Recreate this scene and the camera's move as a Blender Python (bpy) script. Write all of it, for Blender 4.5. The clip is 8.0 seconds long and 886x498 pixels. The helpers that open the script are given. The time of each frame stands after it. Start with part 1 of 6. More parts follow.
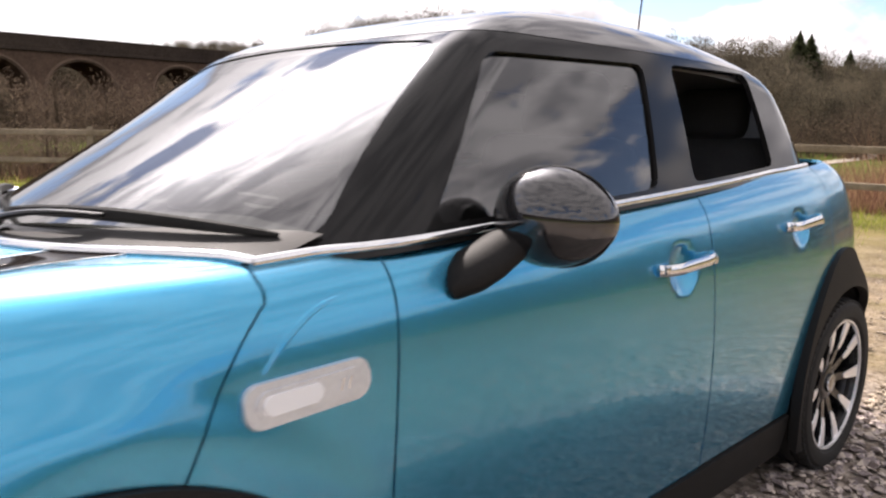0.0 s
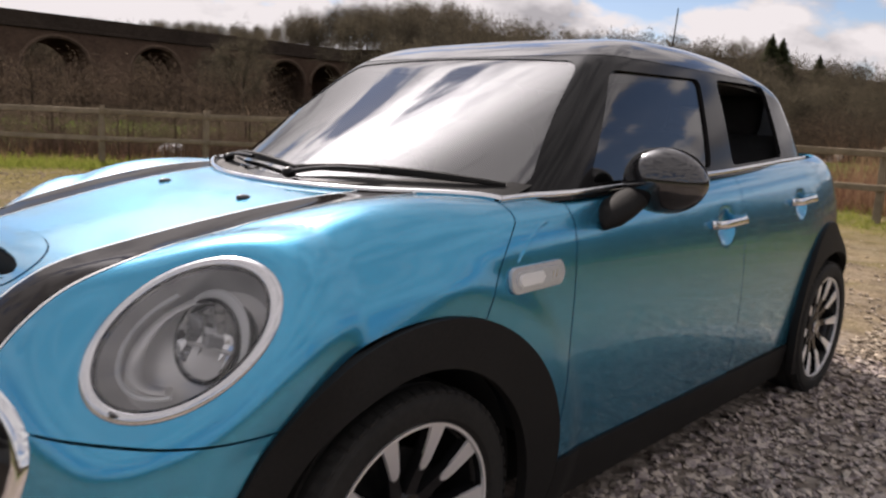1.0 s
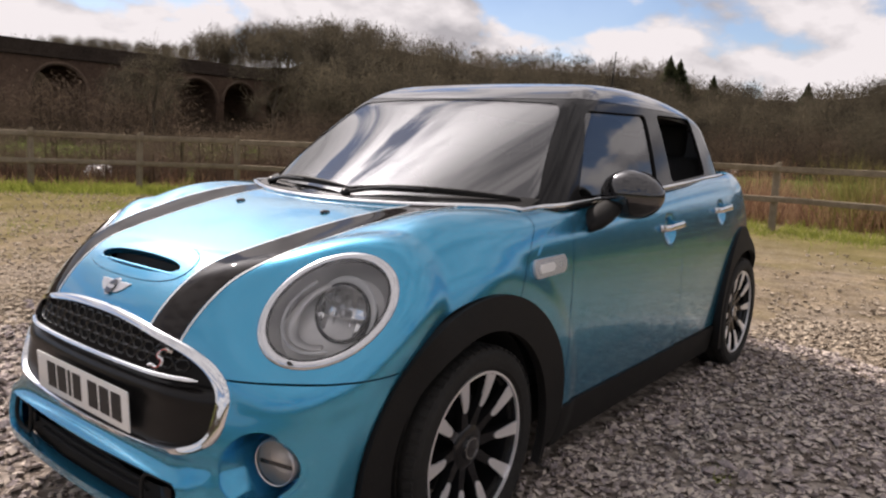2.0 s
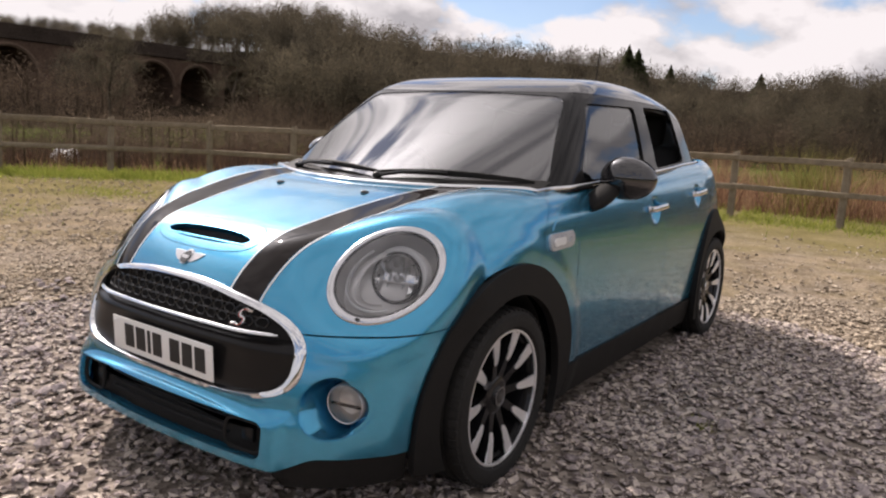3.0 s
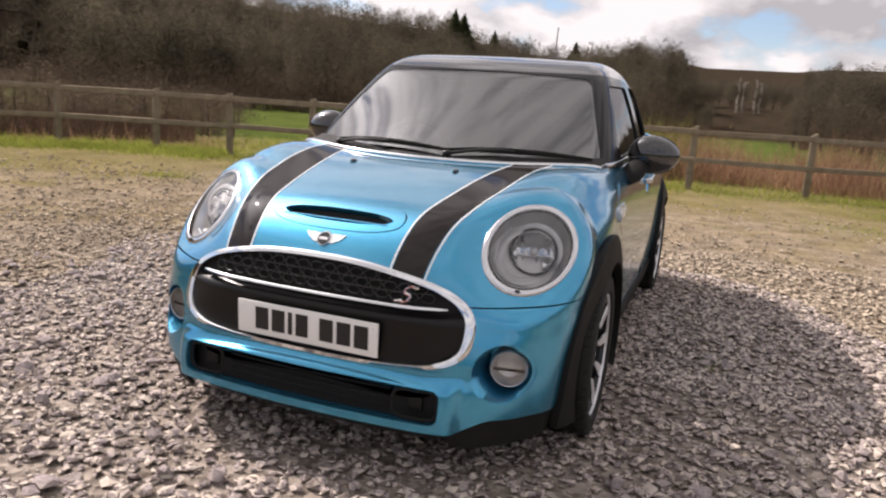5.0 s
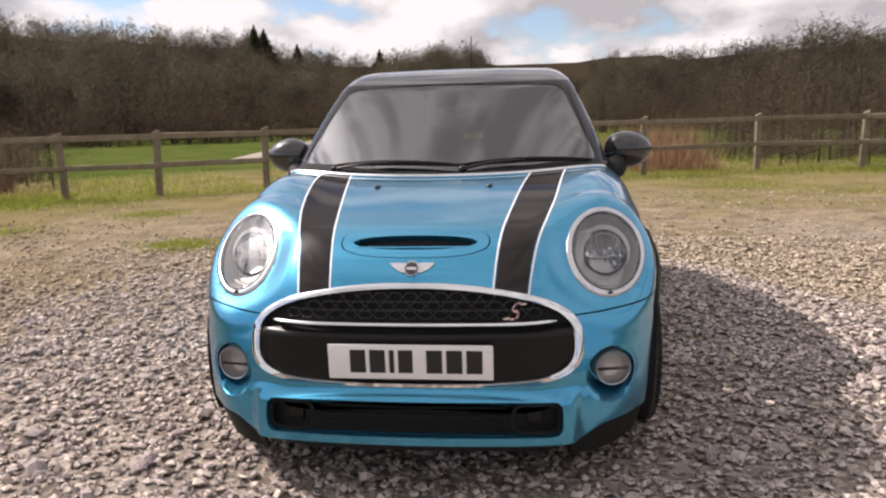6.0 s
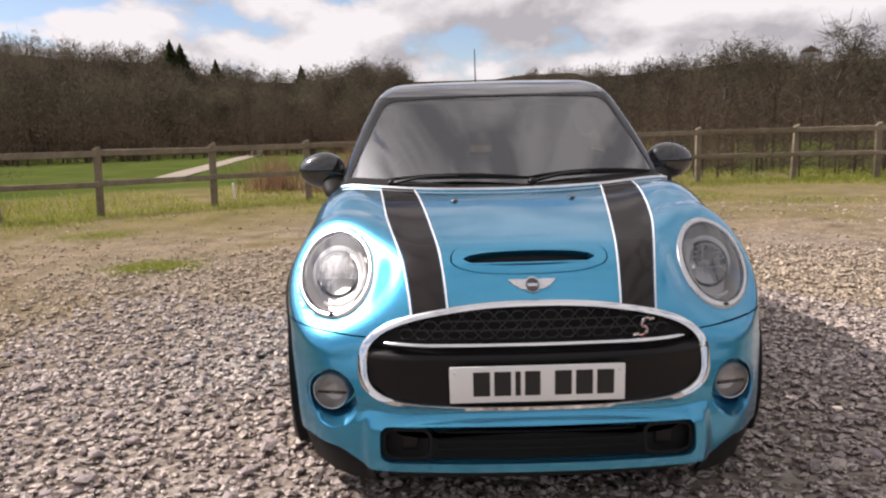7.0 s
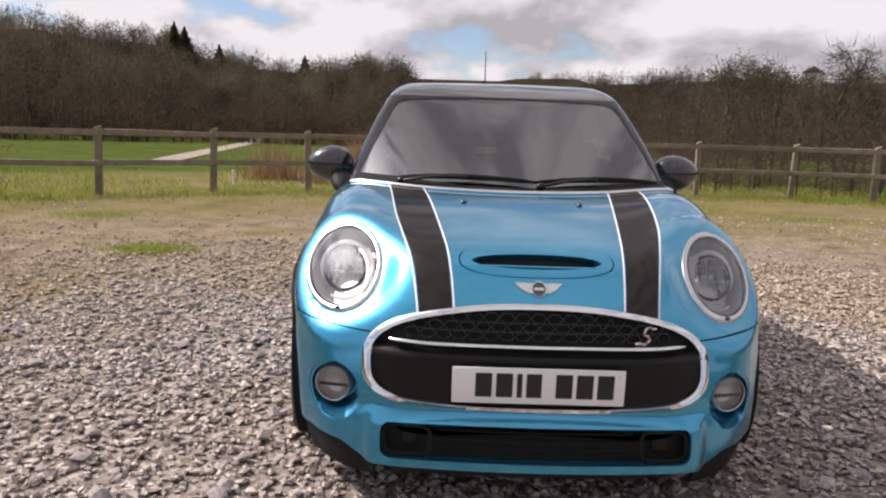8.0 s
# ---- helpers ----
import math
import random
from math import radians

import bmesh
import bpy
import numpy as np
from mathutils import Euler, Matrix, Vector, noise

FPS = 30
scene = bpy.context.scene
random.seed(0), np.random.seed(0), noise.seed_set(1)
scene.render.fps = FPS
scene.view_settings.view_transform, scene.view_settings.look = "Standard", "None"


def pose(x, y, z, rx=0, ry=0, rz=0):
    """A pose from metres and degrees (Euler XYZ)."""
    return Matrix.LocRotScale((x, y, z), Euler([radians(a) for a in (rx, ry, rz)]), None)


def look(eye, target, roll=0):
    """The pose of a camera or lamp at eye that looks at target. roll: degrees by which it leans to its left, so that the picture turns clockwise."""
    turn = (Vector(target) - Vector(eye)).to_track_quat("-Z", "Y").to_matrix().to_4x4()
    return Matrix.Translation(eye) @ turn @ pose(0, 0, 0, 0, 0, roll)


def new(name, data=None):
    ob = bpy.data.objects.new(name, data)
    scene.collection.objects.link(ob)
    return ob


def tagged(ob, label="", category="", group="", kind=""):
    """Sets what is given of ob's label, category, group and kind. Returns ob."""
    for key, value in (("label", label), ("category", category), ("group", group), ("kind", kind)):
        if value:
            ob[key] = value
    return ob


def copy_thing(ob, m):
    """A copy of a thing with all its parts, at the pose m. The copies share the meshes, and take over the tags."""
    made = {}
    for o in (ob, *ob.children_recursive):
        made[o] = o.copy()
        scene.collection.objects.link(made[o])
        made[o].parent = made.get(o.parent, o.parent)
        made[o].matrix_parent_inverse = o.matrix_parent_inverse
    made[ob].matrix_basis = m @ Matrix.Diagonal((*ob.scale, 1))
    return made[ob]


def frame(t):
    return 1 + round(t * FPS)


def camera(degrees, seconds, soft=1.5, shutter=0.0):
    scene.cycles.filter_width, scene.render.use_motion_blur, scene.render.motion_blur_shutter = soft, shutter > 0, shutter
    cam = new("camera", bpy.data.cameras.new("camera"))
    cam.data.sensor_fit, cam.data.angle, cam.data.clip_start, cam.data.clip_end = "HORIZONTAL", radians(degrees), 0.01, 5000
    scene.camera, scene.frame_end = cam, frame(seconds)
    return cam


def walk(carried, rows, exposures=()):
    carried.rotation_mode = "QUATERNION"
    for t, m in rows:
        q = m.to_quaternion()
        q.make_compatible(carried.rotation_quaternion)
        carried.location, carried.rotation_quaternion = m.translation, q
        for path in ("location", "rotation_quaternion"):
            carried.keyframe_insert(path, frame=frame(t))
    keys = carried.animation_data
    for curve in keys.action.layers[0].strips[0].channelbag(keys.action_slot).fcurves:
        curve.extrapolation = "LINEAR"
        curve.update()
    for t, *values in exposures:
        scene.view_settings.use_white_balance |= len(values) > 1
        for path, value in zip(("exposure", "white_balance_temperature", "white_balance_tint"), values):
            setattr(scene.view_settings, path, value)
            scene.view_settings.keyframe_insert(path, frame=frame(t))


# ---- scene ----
cam = camera(63.0, 8.0, 2.2, 0.3)
PATH = [
    (0, (1.65, -0.134, 1.179), (0.211, 1.214, 0.849), 1.0),
    (0.5, (1.766, -0.549, 1.157), (0.318, 0.796, 0.852), 3.8),
    (1, (1.833, -0.973, 1.165), (0.453, 0.431, 0.811), 2.9),
    (1.2, (1.849, -1.138, 1.166), (0.535, 0.325, 0.802), 2.5),
    (2.3, (1.973, -1.817, 1.2), (0.786, -0.233, 0.914), 2.6),
    (2.5, (1.948, -1.919, 1.195), (0.792, -0.315, 0.894), 2.5),
    (3, (1.959, -2.055, 1.191), (0.84, -0.431, 0.864), 3.1),
    (3.5, (1.97, -2.121, 1.192), (0.889, -0.471, 0.862), 3.4),
    (4, (1.837, -2.251, 1.196), (0.795, -0.575, 0.876), 4.3),
    (4.5, (1.547, -2.48, 1.212), (0.671, -0.716, 0.867), 1.8),
    (4.7, (1.412, -2.56, 1.202), (0.607, -0.769, 0.823), 3.0),
    (5.8, (0.483, -2.874, 1.238), (0.17, -0.936, 0.858), -0.2),
    (6, (0.349, -2.866, 1.221), (0.123, -0.912, 0.856), -1.5),
    (6.5, (-0.011, -2.796, 1.213), (-0.15, -0.817, 0.96), -1.3),
    (7, (-0.266, -2.79, 1.218), (-0.277, -0.817, 0.89), -1.7),
    (7.5, (-0.343, -2.797, 1.224), (-0.328, -0.825, 0.896), 0.9),
    (8, (-0.317, -2.813, 1.225), (-0.309, -0.841, 0.893), 1.7),
]
TONE = (6750, 19)
walk(cam, [(t, look(eye, target, roll)) for t, eye, target, roll in PATH], [(t, stops, warm, TONE[1]) for t, stops, warm in ((0, 0.82, 6700), (0.5, 0.50, 6700), (1.0, 0.08, 6750), (2.5, 0.16, 6750), (4.5, 0.32, 6750), (6.0, 0.30, 6750), (8.0, 0.12, 6550))])

# ---- world and sun ----
SUN_FROM = Vector((-1.0, 0.27, 1.0)).normalized()
SUN_EL = math.asin(SUN_FROM.z)
SUN_ROT = math.atan2(SUN_FROM.x, SUN_FROM.y)


def node(tree, kind, at=(0, 0), **values):
    n = tree.nodes.new(kind)
    n.location = at
    for key, value in values.items():
        n.inputs[key.replace("_", " ")].default_value = value
    return n


world = bpy.data.worlds.new("sky")
scene.world = world
world.use_nodes = True
wt = world.node_tree
wt.nodes.clear()
sky = wt.nodes.new("ShaderNodeTexSky")
sky.sky_type = "NISHITA"
sky.sun_disc = False
sky.sun_elevation, sky.sun_rotation = SUN_EL, SUN_ROT
sky.air_density, sky.dust_density, sky.ozone_density = 1.0, 0.4, 3.5
coord = wt.nodes.new("ShaderNodeTexCoord")
# heaped clouds: noise over the directions, flattened a little
sep = wt.nodes.new("ShaderNodeSeparateXYZ")
wt.links.new(coord.outputs["Generated"], sep.inputs[0])
plane = wt.nodes.new("ShaderNodeVectorMath")
plane.operation = "MULTIPLY"
plane.inputs[1].default_value = (1.0, 1.0, 1.9)
wt.links.new(coord.outputs["Generated"], plane.inputs[0])
above = wt.nodes.new("ShaderNodeVectorMath")
above.operation = "ADD"
above.inputs[1].default_value = (-0.03, 0.008, 0.07)
wt.links.new(plane.outputs[0], above.inputs[0])
puffs = node(wt, "ShaderNodeTexNoise", Scale=4.2, Detail=8.0, Roughness=0.52, Distortion=0.15)
wt.links.new(plane.outputs[0], puffs.inputs["Vector"])
cover = wt.nodes.new("ShaderNodeValToRGB")
cover.color_ramp.elements[0].position, cover.color_ramp.elements[1].position = 0.445, 0.505
cover.color_ramp.elements[0].color = (0.08, 0.08, 0.08, 1)
# heaped along the horizon and thick overhead, with blue between
between = wt.nodes.new("ShaderNodeMath")
between.operation = "SUBTRACT"
between.inputs[1].default_value = 0.27
wt.links.new(sep.outputs["Z"], between.inputs[0])
apart = wt.nodes.new("ShaderNodeMath")
apart.operation = "ABSOLUTE"
wt.links.new(between.outputs[0], apart.inputs[0])
heavy = wt.nodes.new("ShaderNodeMath")
heavy.operation = "MULTIPLY_ADD"
heavy.inputs[1].default_value = 0.34
wt.links.new(apart.outputs[0], heavy.inputs[0])
wt.links.new(puffs.outputs["Fac"], heavy.inputs[2])
wt.links.new(heavy.outputs[0], cover.inputs[0])
# cloud bodies: bright where they thin out towards the sun, grey below
shade = node(wt, "ShaderNodeTexNoise", Scale=4.2, Detail=8.0, Roughness=0.52, Distortion=0.15)
wt.links.new(above.outputs[0], shade.inputs["Vector"])
thin_top = wt.nodes.new("ShaderNodeMath")
thin_top.operation = "SUBTRACT"
wt.links.new(puffs.outputs["Fac"], thin_top.inputs[0])
wt.links.new(shade.outputs["Fac"], thin_top.inputs[1])
body = wt.nodes.new("ShaderNodeMath")
body.operation = "MULTIPLY_ADD"
body.inputs[1].default_value, body.inputs[2].default_value = 1.6, 0.5
wt.links.new(thin_top.outputs[0], body.inputs[0])
tone = wt.nodes.new("ShaderNodeValToRGB")
tone.color_ramp.elements[0].position, tone.color_ramp.elements[1].position = 0.36, 0.60
tone.color_ramp.elements[0].color = (5.4, 5.45, 5.65, 1)
tone.color_ramp.elements[1].color = (10.4, 10.4, 10.4, 1)
wt.links.new(body.outputs[0], tone.inputs[0])
mixc = wt.nodes.new("ShaderNodeMix")
mixc.data_type = "RGBA"
wt.links.new(cover.outputs[0], mixc.inputs[0])
clear = wt.nodes.new("ShaderNodeVectorMath")
clear.operation = "SCALE"
clear.inputs["Scale"].default_value = 1.5
wt.links.new(sky.outputs[0], clear.inputs[0])
wt.links.new(clear.outputs[0], mixc.inputs[6])
# thin cloud glows round the sun
toward = wt.nodes.new("ShaderNodeVectorMath")
toward.operation = "DOT_PRODUCT"
toward.inputs[1].default_value = SUN_FROM
wt.links.new(coord.outputs["Generated"], toward.inputs[0])
near = wt.nodes.new("ShaderNodeMath")
near.operation = "MAXIMUM"
near.inputs[1].default_value = 0.0
wt.links.new(toward.outputs["Value"], near.inputs[0])
glow = wt.nodes.new("ShaderNodeMath")
glow.operation = "POWER"
glow.inputs[1].default_value = 30.0
wt.links.new(near.outputs[0], glow.inputs[0])
gain = wt.nodes.new("ShaderNodeMath")
gain.operation = "MULTIPLY_ADD"
gain.inputs[1].default_value, gain.inputs[2].default_value = 8.0, 1.0
wt.links.new(glow.outputs[0], gain.inputs[0])
lit = wt.nodes.new("ShaderNodeVectorMath")
lit.operation = "SCALE"
wt.links.new(tone.outputs[0], lit.inputs[0])
wt.links.new(gain.outputs[0], lit.inputs["Scale"])
wt.links.new(lit.outputs[0], mixc.inputs[7])
back = wt.nodes.new("ShaderNodeBackground")
back.inputs["Strength"].default_value = 0.076
wt.links.new(mixc.outputs[2], back.inputs[0])
wout = wt.nodes.new("ShaderNodeOutputWorld")
wt.links.new(back.outputs[0], wout.inputs[0])

sun_lamp = bpy.data.lights.new("sun", "SUN")
sun_lamp.energy, sun_lamp.angle, sun_lamp.color = 4.5, radians(0.53), (1.0, 0.95, 0.87)
sun = new("sun", sun_lamp)
sun.matrix_world = look((-30, 8, 30), (-30 - SUN_FROM.x, 8 - SUN_FROM.y, 30 - SUN_FROM.z))


# ---- materials ----
def material(name, colour, rough=0.5, metal=0.0, coat=0.0, spec=0.5):
    m = bpy.data.materials.new(name)
    m.use_nodes = True
    b = m.node_tree.nodes["Principled BSDF"]
    b.inputs["Base Color"].default_value = (*colour, 1)
    b.inputs["Roughness"].default_value = rough
    b.inputs["Metallic"].default_value = metal
    b.inputs["Coat Weight"].default_value = coat
    b.inputs["Coat Roughness"].default_value = 0.03
    b.inputs["Specular IOR Level"].default_value = spec
    return m


def mottled(m, dark, light, scale=8.0, fine=90.0, bump=0.0, bump_scale=120.0, rough=None, distance=0.004, detail=6.0, island=0.0, lo=0.3, hi=0.7):
    """Two scales of noise between two colours, with relief, in the object's own metres."""
    t = m.node_tree
    b = t.nodes["Principled BSDF"]
    tc = t.nodes.new("ShaderNodeTexCoord")
    big = node(t, "ShaderNodeTexNoise", Scale=scale, Detail=detail, Roughness=0.62)
    small = node(t, "ShaderNodeTexNoise", Scale=fine, Detail=4.0, Roughness=0.6)
    for n in (big, small):
        t.links.new(tc.outputs["Object"], n.inputs["Vector"])
    both = t.nodes.new("ShaderNodeMath")
    both.operation = "MULTIPLY_ADD"
    both.inputs[1].default_value, both.inputs[2].default_value = 0.5, 0.0
    t.links.new(small.outputs["Fac"], both.inputs[0])
    add = t.nodes.new("ShaderNodeMath")
    add.operation = "MULTIPLY_ADD"
    add.inputs[1].default_value = 0.5
    t.links.new(big.outputs["Fac"], add.inputs[0])
    t.links.new(both.outputs[0], add.inputs[2])
    value = add
    if island:
        geo = t.nodes.new("ShaderNodeNewGeometry")
        isl = t.nodes.new("ShaderNodeMath")
        isl.operation = "MULTIPLY_ADD"
        isl.inputs[1].default_value = island
        t.links.new(geo.outputs["Random Per Island"], isl.inputs[0])
        t.links.new(add.outputs[0], isl.inputs[2])
        less = t.nodes.new("ShaderNodeMath")
        less.operation = "SUBTRACT"
        less.inputs[1].default_value = island / 2
        t.links.new(isl.outputs[0], less.inputs[0])
        value = less
    ramp = t.nodes.new("ShaderNodeValToRGB")
    ramp.color_ramp.elements[0].position, ramp.color_ramp.elements[1].position = lo, hi
    ramp.color_ramp.elements[0].color, ramp.color_ramp.elements[1].color = (*dark, 1), (*light, 1)
    t.links.new(value.outputs[0], ramp.inputs[0])
    t.links.new(ramp.outputs[0], b.inputs["Base Color"])
    if bump:
        relief = node(t, "ShaderNodeTexNoise", Scale=bump_scale, Detail=5.0)
        t.links.new(tc.outputs["Object"], relief.inputs["Vector"])
        bn = t.nodes.new("ShaderNodeBump")
        bn.inputs["Strength"].default_value, bn.inputs["Distance"].default_value = bump, distance
        t.links.new(relief.outputs["Fac"], bn.inputs["Height"])
        t.links.new(bn.outputs[0], b.inputs["Normal"])
    if rough:
        rr = t.nodes.new("ShaderNodeMapRange")
        rr.inputs["To Min"].default_value, rr.inputs["To Max"].default_value = rough
        t.links.new(big.outputs["Fac"], rr.inputs["Value"])
        t.links.new(rr.outputs[0], b.inputs["Roughness"])
    return m


M = {}
M["paint"] = material("blue_metallic_paint", (0.040, 0.30, 0.50), 0.27, 0.88, 1.0)
mottled(M["paint"], (0.034, 0.282, 0.470), (0.048, 0.345, 0.555), 2.0, 900.0)
M["paint"].node_tree.nodes["Principled BSDF"].inputs["Coat Roughness"].default_value = 0.045
M["gloss_black"] = material("gloss_black", (0.012, 0.012, 0.013), 0.12, 0.0, 1.0)
M["pillar"] = material("dark_pillar_film", (0.010, 0.010, 0.010), 0.10, 0.0, 0.0, 0.22)
M["stripe"] = material("satin_black_stripe", (0.019, 0.0165, 0.0155), 0.5, 0.0, 0.45, 0.0)
M["white_line"] = material("white_pinstripe", (0.75, 0.75, 0.75), 0.4)
M["trim"] = mottled(material("grained_black_plastic", (0.015, 0.015, 0.015), 0.6, spec=0.14), (0.009, 0.009, 0.009), (0.020, 0.019, 0.018), 5.0, 160.0, 0.25, 700.0, (0.5, 0.72), 0.0006)
M["dark"] = material("black_cavity", (0.008, 0.008, 0.008), 0.85)
M["chrome"] = material("chrome", (0.74, 0.75, 0.76), 0.08, 1.0)
M["satin_metal"] = material("machined_alloy", (0.86, 0.86, 0.87), 0.42, 0.75)
M["rim_black"] = material("black_alloy_paint", (0.009, 0.009, 0.010), 0.25, 0.0, 0.2, 0.3)
M["rubber"] = mottled(material("tyre_rubber", (0.015, 0.015, 0.015), 0.75, spec=0.25), (0.009, 0.009, 0.009), (0.026, 0.025, 0.023), 6.0, 60.0, 0.2, 300.0, (0.65, 0.85), 0.001)
M["plate"] = material("white_number_plate", (0.80, 0.80, 0.78), 0.35, 0.0, 0.4)
M["ink"] = material("black_ink", (0.012, 0.012, 0.012), 0.5)
M["red"] = material("red_enamel", (0.45, 0.02, 0.02), 0.25, 0.0, 0.6)
M["cloth"] = mottled(material("dark_seat_cloth", (0.03, 0.03, 0.03), 0.9), (0.018, 0.018, 0.019), (0.05, 0.05, 0.052), 9.0, 300.0, 0.3, 500.0)
M["dash"] = material("dashboard_plastic", (0.025, 0.025, 0.026), 0.7)
M["lining"] = material("grey_headlining", (0.16, 0.16, 0.155), 0.9)


def glass(name, colour, rough=0.0, ior=1.5):
    m = bpy.data.materials.new(name)
    m.use_nodes = True
    t = m.node_tree
    t.nodes.clear()
    tr = t.nodes.new("ShaderNodeBsdfTransparent")
    tr.inputs["Color"].default_value = (*colour, 1)
    gl = t.nodes.new("ShaderNodeBsdfGlossy")
    gl.inputs["Roughness"].default_value = rough
    fr = t.nodes.new("ShaderNodeFresnel")
    fr.inputs["IOR"].default_value = ior
    mx = t.nodes.new("ShaderNodeMixShader")
    out = t.nodes.new("ShaderNodeOutputMaterial")
    t.links.new(fr.outputs[0], mx.inputs[0])
    t.links.new(tr.outputs[0], mx.inputs[1])
    t.links.new(gl.outputs[0], mx.inputs[2])
    t.links.new(mx.outputs[0], out.inputs[0])
    return m


M["screen_glass"] = glass("windscreen_glass", (0.24, 0.26, 0.255), 0.0, 2.85)
M["door_glass"] = glass("tinted_door_glass", (0.26, 0.29, 0.28), 0.0, 2.25)
M["privacy_glass"] = glass("dark_privacy_glass", (0.04, 0.045, 0.045), 0.004, 1.6)
M["lamp_glass"] = glass("clear_lamp_lens", (0.93, 0.93, 0.93), 0.0, 1.75)
M["wood"] = mottled(material("weathered_fence_timber", (0.2, 0.17, 0.13), 0.85), (0.105, 0.085, 0.062), (0.33, 0.28, 0.21), 5.0, 70.0, 0.5, 140.0, None, 0.004)
M["stone"] = mottled(material("limestone_chippings", (0.4, 0.38, 0.36), 0.85), (0.15, 0.128, 0.112), (0.57, 0.50, 0.435), 30.0, 160.0, 0.4, 240.0, None, 0.004, 5.0, 0.55)
M["brick"] = mottled(material("sooty_viaduct_brick", (0.1, 0.07, 0.06), 0.9), (0.060, 0.041, 0.031), (0.155, 0.104, 0.076), 0.35, 4.0, 0.3, 6.0, None, 0.05)
M["grass"] = mottled(material("rough_grass", (0.08, 0.12, 0.03), 0.9), (0.15, 0.19, 0.032), (0.38, 0.40, 0.095), 1.2, 14.0, 0.0, 1.0, None, 0.01, 5.0, 0.5)
M["dead"] = mottled(material("dead_stalks", (0.2, 0.14, 0.08), 0.9), (0.17, 0.086, 0.064), (0.42, 0.275, 0.165), 0.9, 12.0, 0.0, 1.0, None, 0.01, 5.0, 0.6)
M["dead_brown"] = mottled(material("brown_dead_stems", (0.2, 0.14, 0.08), 0.9), (0.08, 0.05, 0.042), (0.22, 0.15, 0.105), 0.5, 10.0, 0.0, 1.0, None, 0.01, 5.0, 0.5)
M["bark"] = mottled(material("grey_brown_bark", (0.1, 0.08, 0.06), 0.9), (0.05, 0.04, 0.032), (0.15, 0.12, 0.095), 2.0, 20.0)
M["twigs"] = mottled(material("bare_twigs", (0.09, 0.07, 0.05), 0.95), (0.046, 0.041, 0.031), (0.140, 0.118, 0.082), 0.09, 0.5, 0.0, 1.0, None, 0.01, 4.0, 0.10, 0.38, 0.62)
M["path"] = mottled(material("pale_gravel_path", (0.5, 0.46, 0.4), 0.9), (0.22, 0.19, 0.155), (0.38, 0.34, 0.285), 0.7, 9.0)
M["lamp_grey"] = material("grey_lamp_housing", (0.80, 0.79, 0.78), 0.28, 0.45)
M["lamp_silver"] = material("silvered_lamp_plastic", (0.76, 0.75, 0.745), 0.36, 0.2)
M["lamp_white"] = material("frosted_light_guide", (0.75, 0.76, 0.77), 0.25, 0.0, 0.5)
M["plate_black"] = material("satin_black_panel", (0.008, 0.0075, 0.0075), 0.30, 0.0, 0.0, 0.25)
M["mesh_black"] = material("black_mesh", (0.011, 0.011, 0.011), 0.24, 0.0, 0.1, 0.4)
M["chrome_soft"] = material("satin_chrome", (0.62, 0.62, 0.63), 0.14, 1.0)
M["silver"] = mottled(material("silver_plastic", (0.55, 0.55, 0.56), 0.3, 0.7), (0.42, 0.42, 0.43), (0.66, 0.66, 0.67), 14.0, 90.0)
M["silver_light"] = mottled(material("pale_silver_plastic", (0.6, 0.62, 0.65), 0.22, 0.3, 0.6), (0.50, 0.52, 0.55), (0.66, 0.68, 0.71), 20.0, 120.0)
M["mirror"] = material("mirror_glass", (0.9, 0.9, 0.9), 0.01, 1.0)
M["scrub"] = mottled(material("bramble_stems", (0.1, 0.07, 0.05), 0.95), (0.058, 0.044, 0.035), (0.140, 0.104, 0.074), 0.12, 2.0, 0.0, 1.0, None, 0.01, 4.0, 0.6)
M["willow"] = mottled(material("budding_willow", (0.22, 0.2, 0.06), 0.9), (0.13, 0.125, 0.04), (0.33, 0.30, 0.10), 2.0, 12.0, 0.0, 1.0, None, 0.01, 4.0, 0.5)
M["birch"] = mottled(material("pale_birch_bark", (0.4, 0.37, 0.33), 0.85), (0.06, 0.05, 0.042), (0.18, 0.155, 0.13), 2.0, 14.0)
M["pale_bark"] = mottled(material("bleached_bark", (0.5, 0.46, 0.4), 0.85), (0.20, 0.175, 0.15), (0.42, 0.38, 0.33), 2.0, 14.0)
M["white_wall"] = mottled(material("white_render", (0.75, 0.74, 0.72), 0.8), (0.62, 0.61, 0.59), (0.80, 0.79, 0.77), 0.8, 9.0)
M["needles"] = mottled(material("conifer_needles", (0.02, 0.03, 0.015), 0.9), (0.040, 0.046, 0.024), (0.095, 0.105, 0.052), 0.8, 6.0)
# parapet brick: soot, with the deck's shadow and cornice shading also in the colour
M["soot_and_shade"] = mottled(material("sooty_shaded_parapet_brick", (0.05, 0.04, 0.035), 0.95), (0.026, 0.021, 0.018), (0.075, 0.058, 0.047), 0.5, 5.0)
M["brick_pale"] = mottled(material("weathered_stone_course", (0.14, 0.11, 0.09), 0.9), (0.07, 0.050, 0.038), (0.17, 0.12, 0.088), 0.8, 5.0)
M["stone_buff"] = mottled(material("buff_chippings", (0.4, 0.36, 0.3), 0.85), (0.15, 0.118, 0.088), (0.50, 0.42, 0.325), 30.0, 160.0, 0.4, 240.0, None, 0.004, 5.0, 0.55)
M["stone_single"] = mottled(material("single_chipping", (0.4, 0.38, 0.36), 0.85), (0.24, 0.21, 0.185), (0.60, 0.54, 0.48), 12.0, 160.0, 0.4, 240.0, None, 0.004)

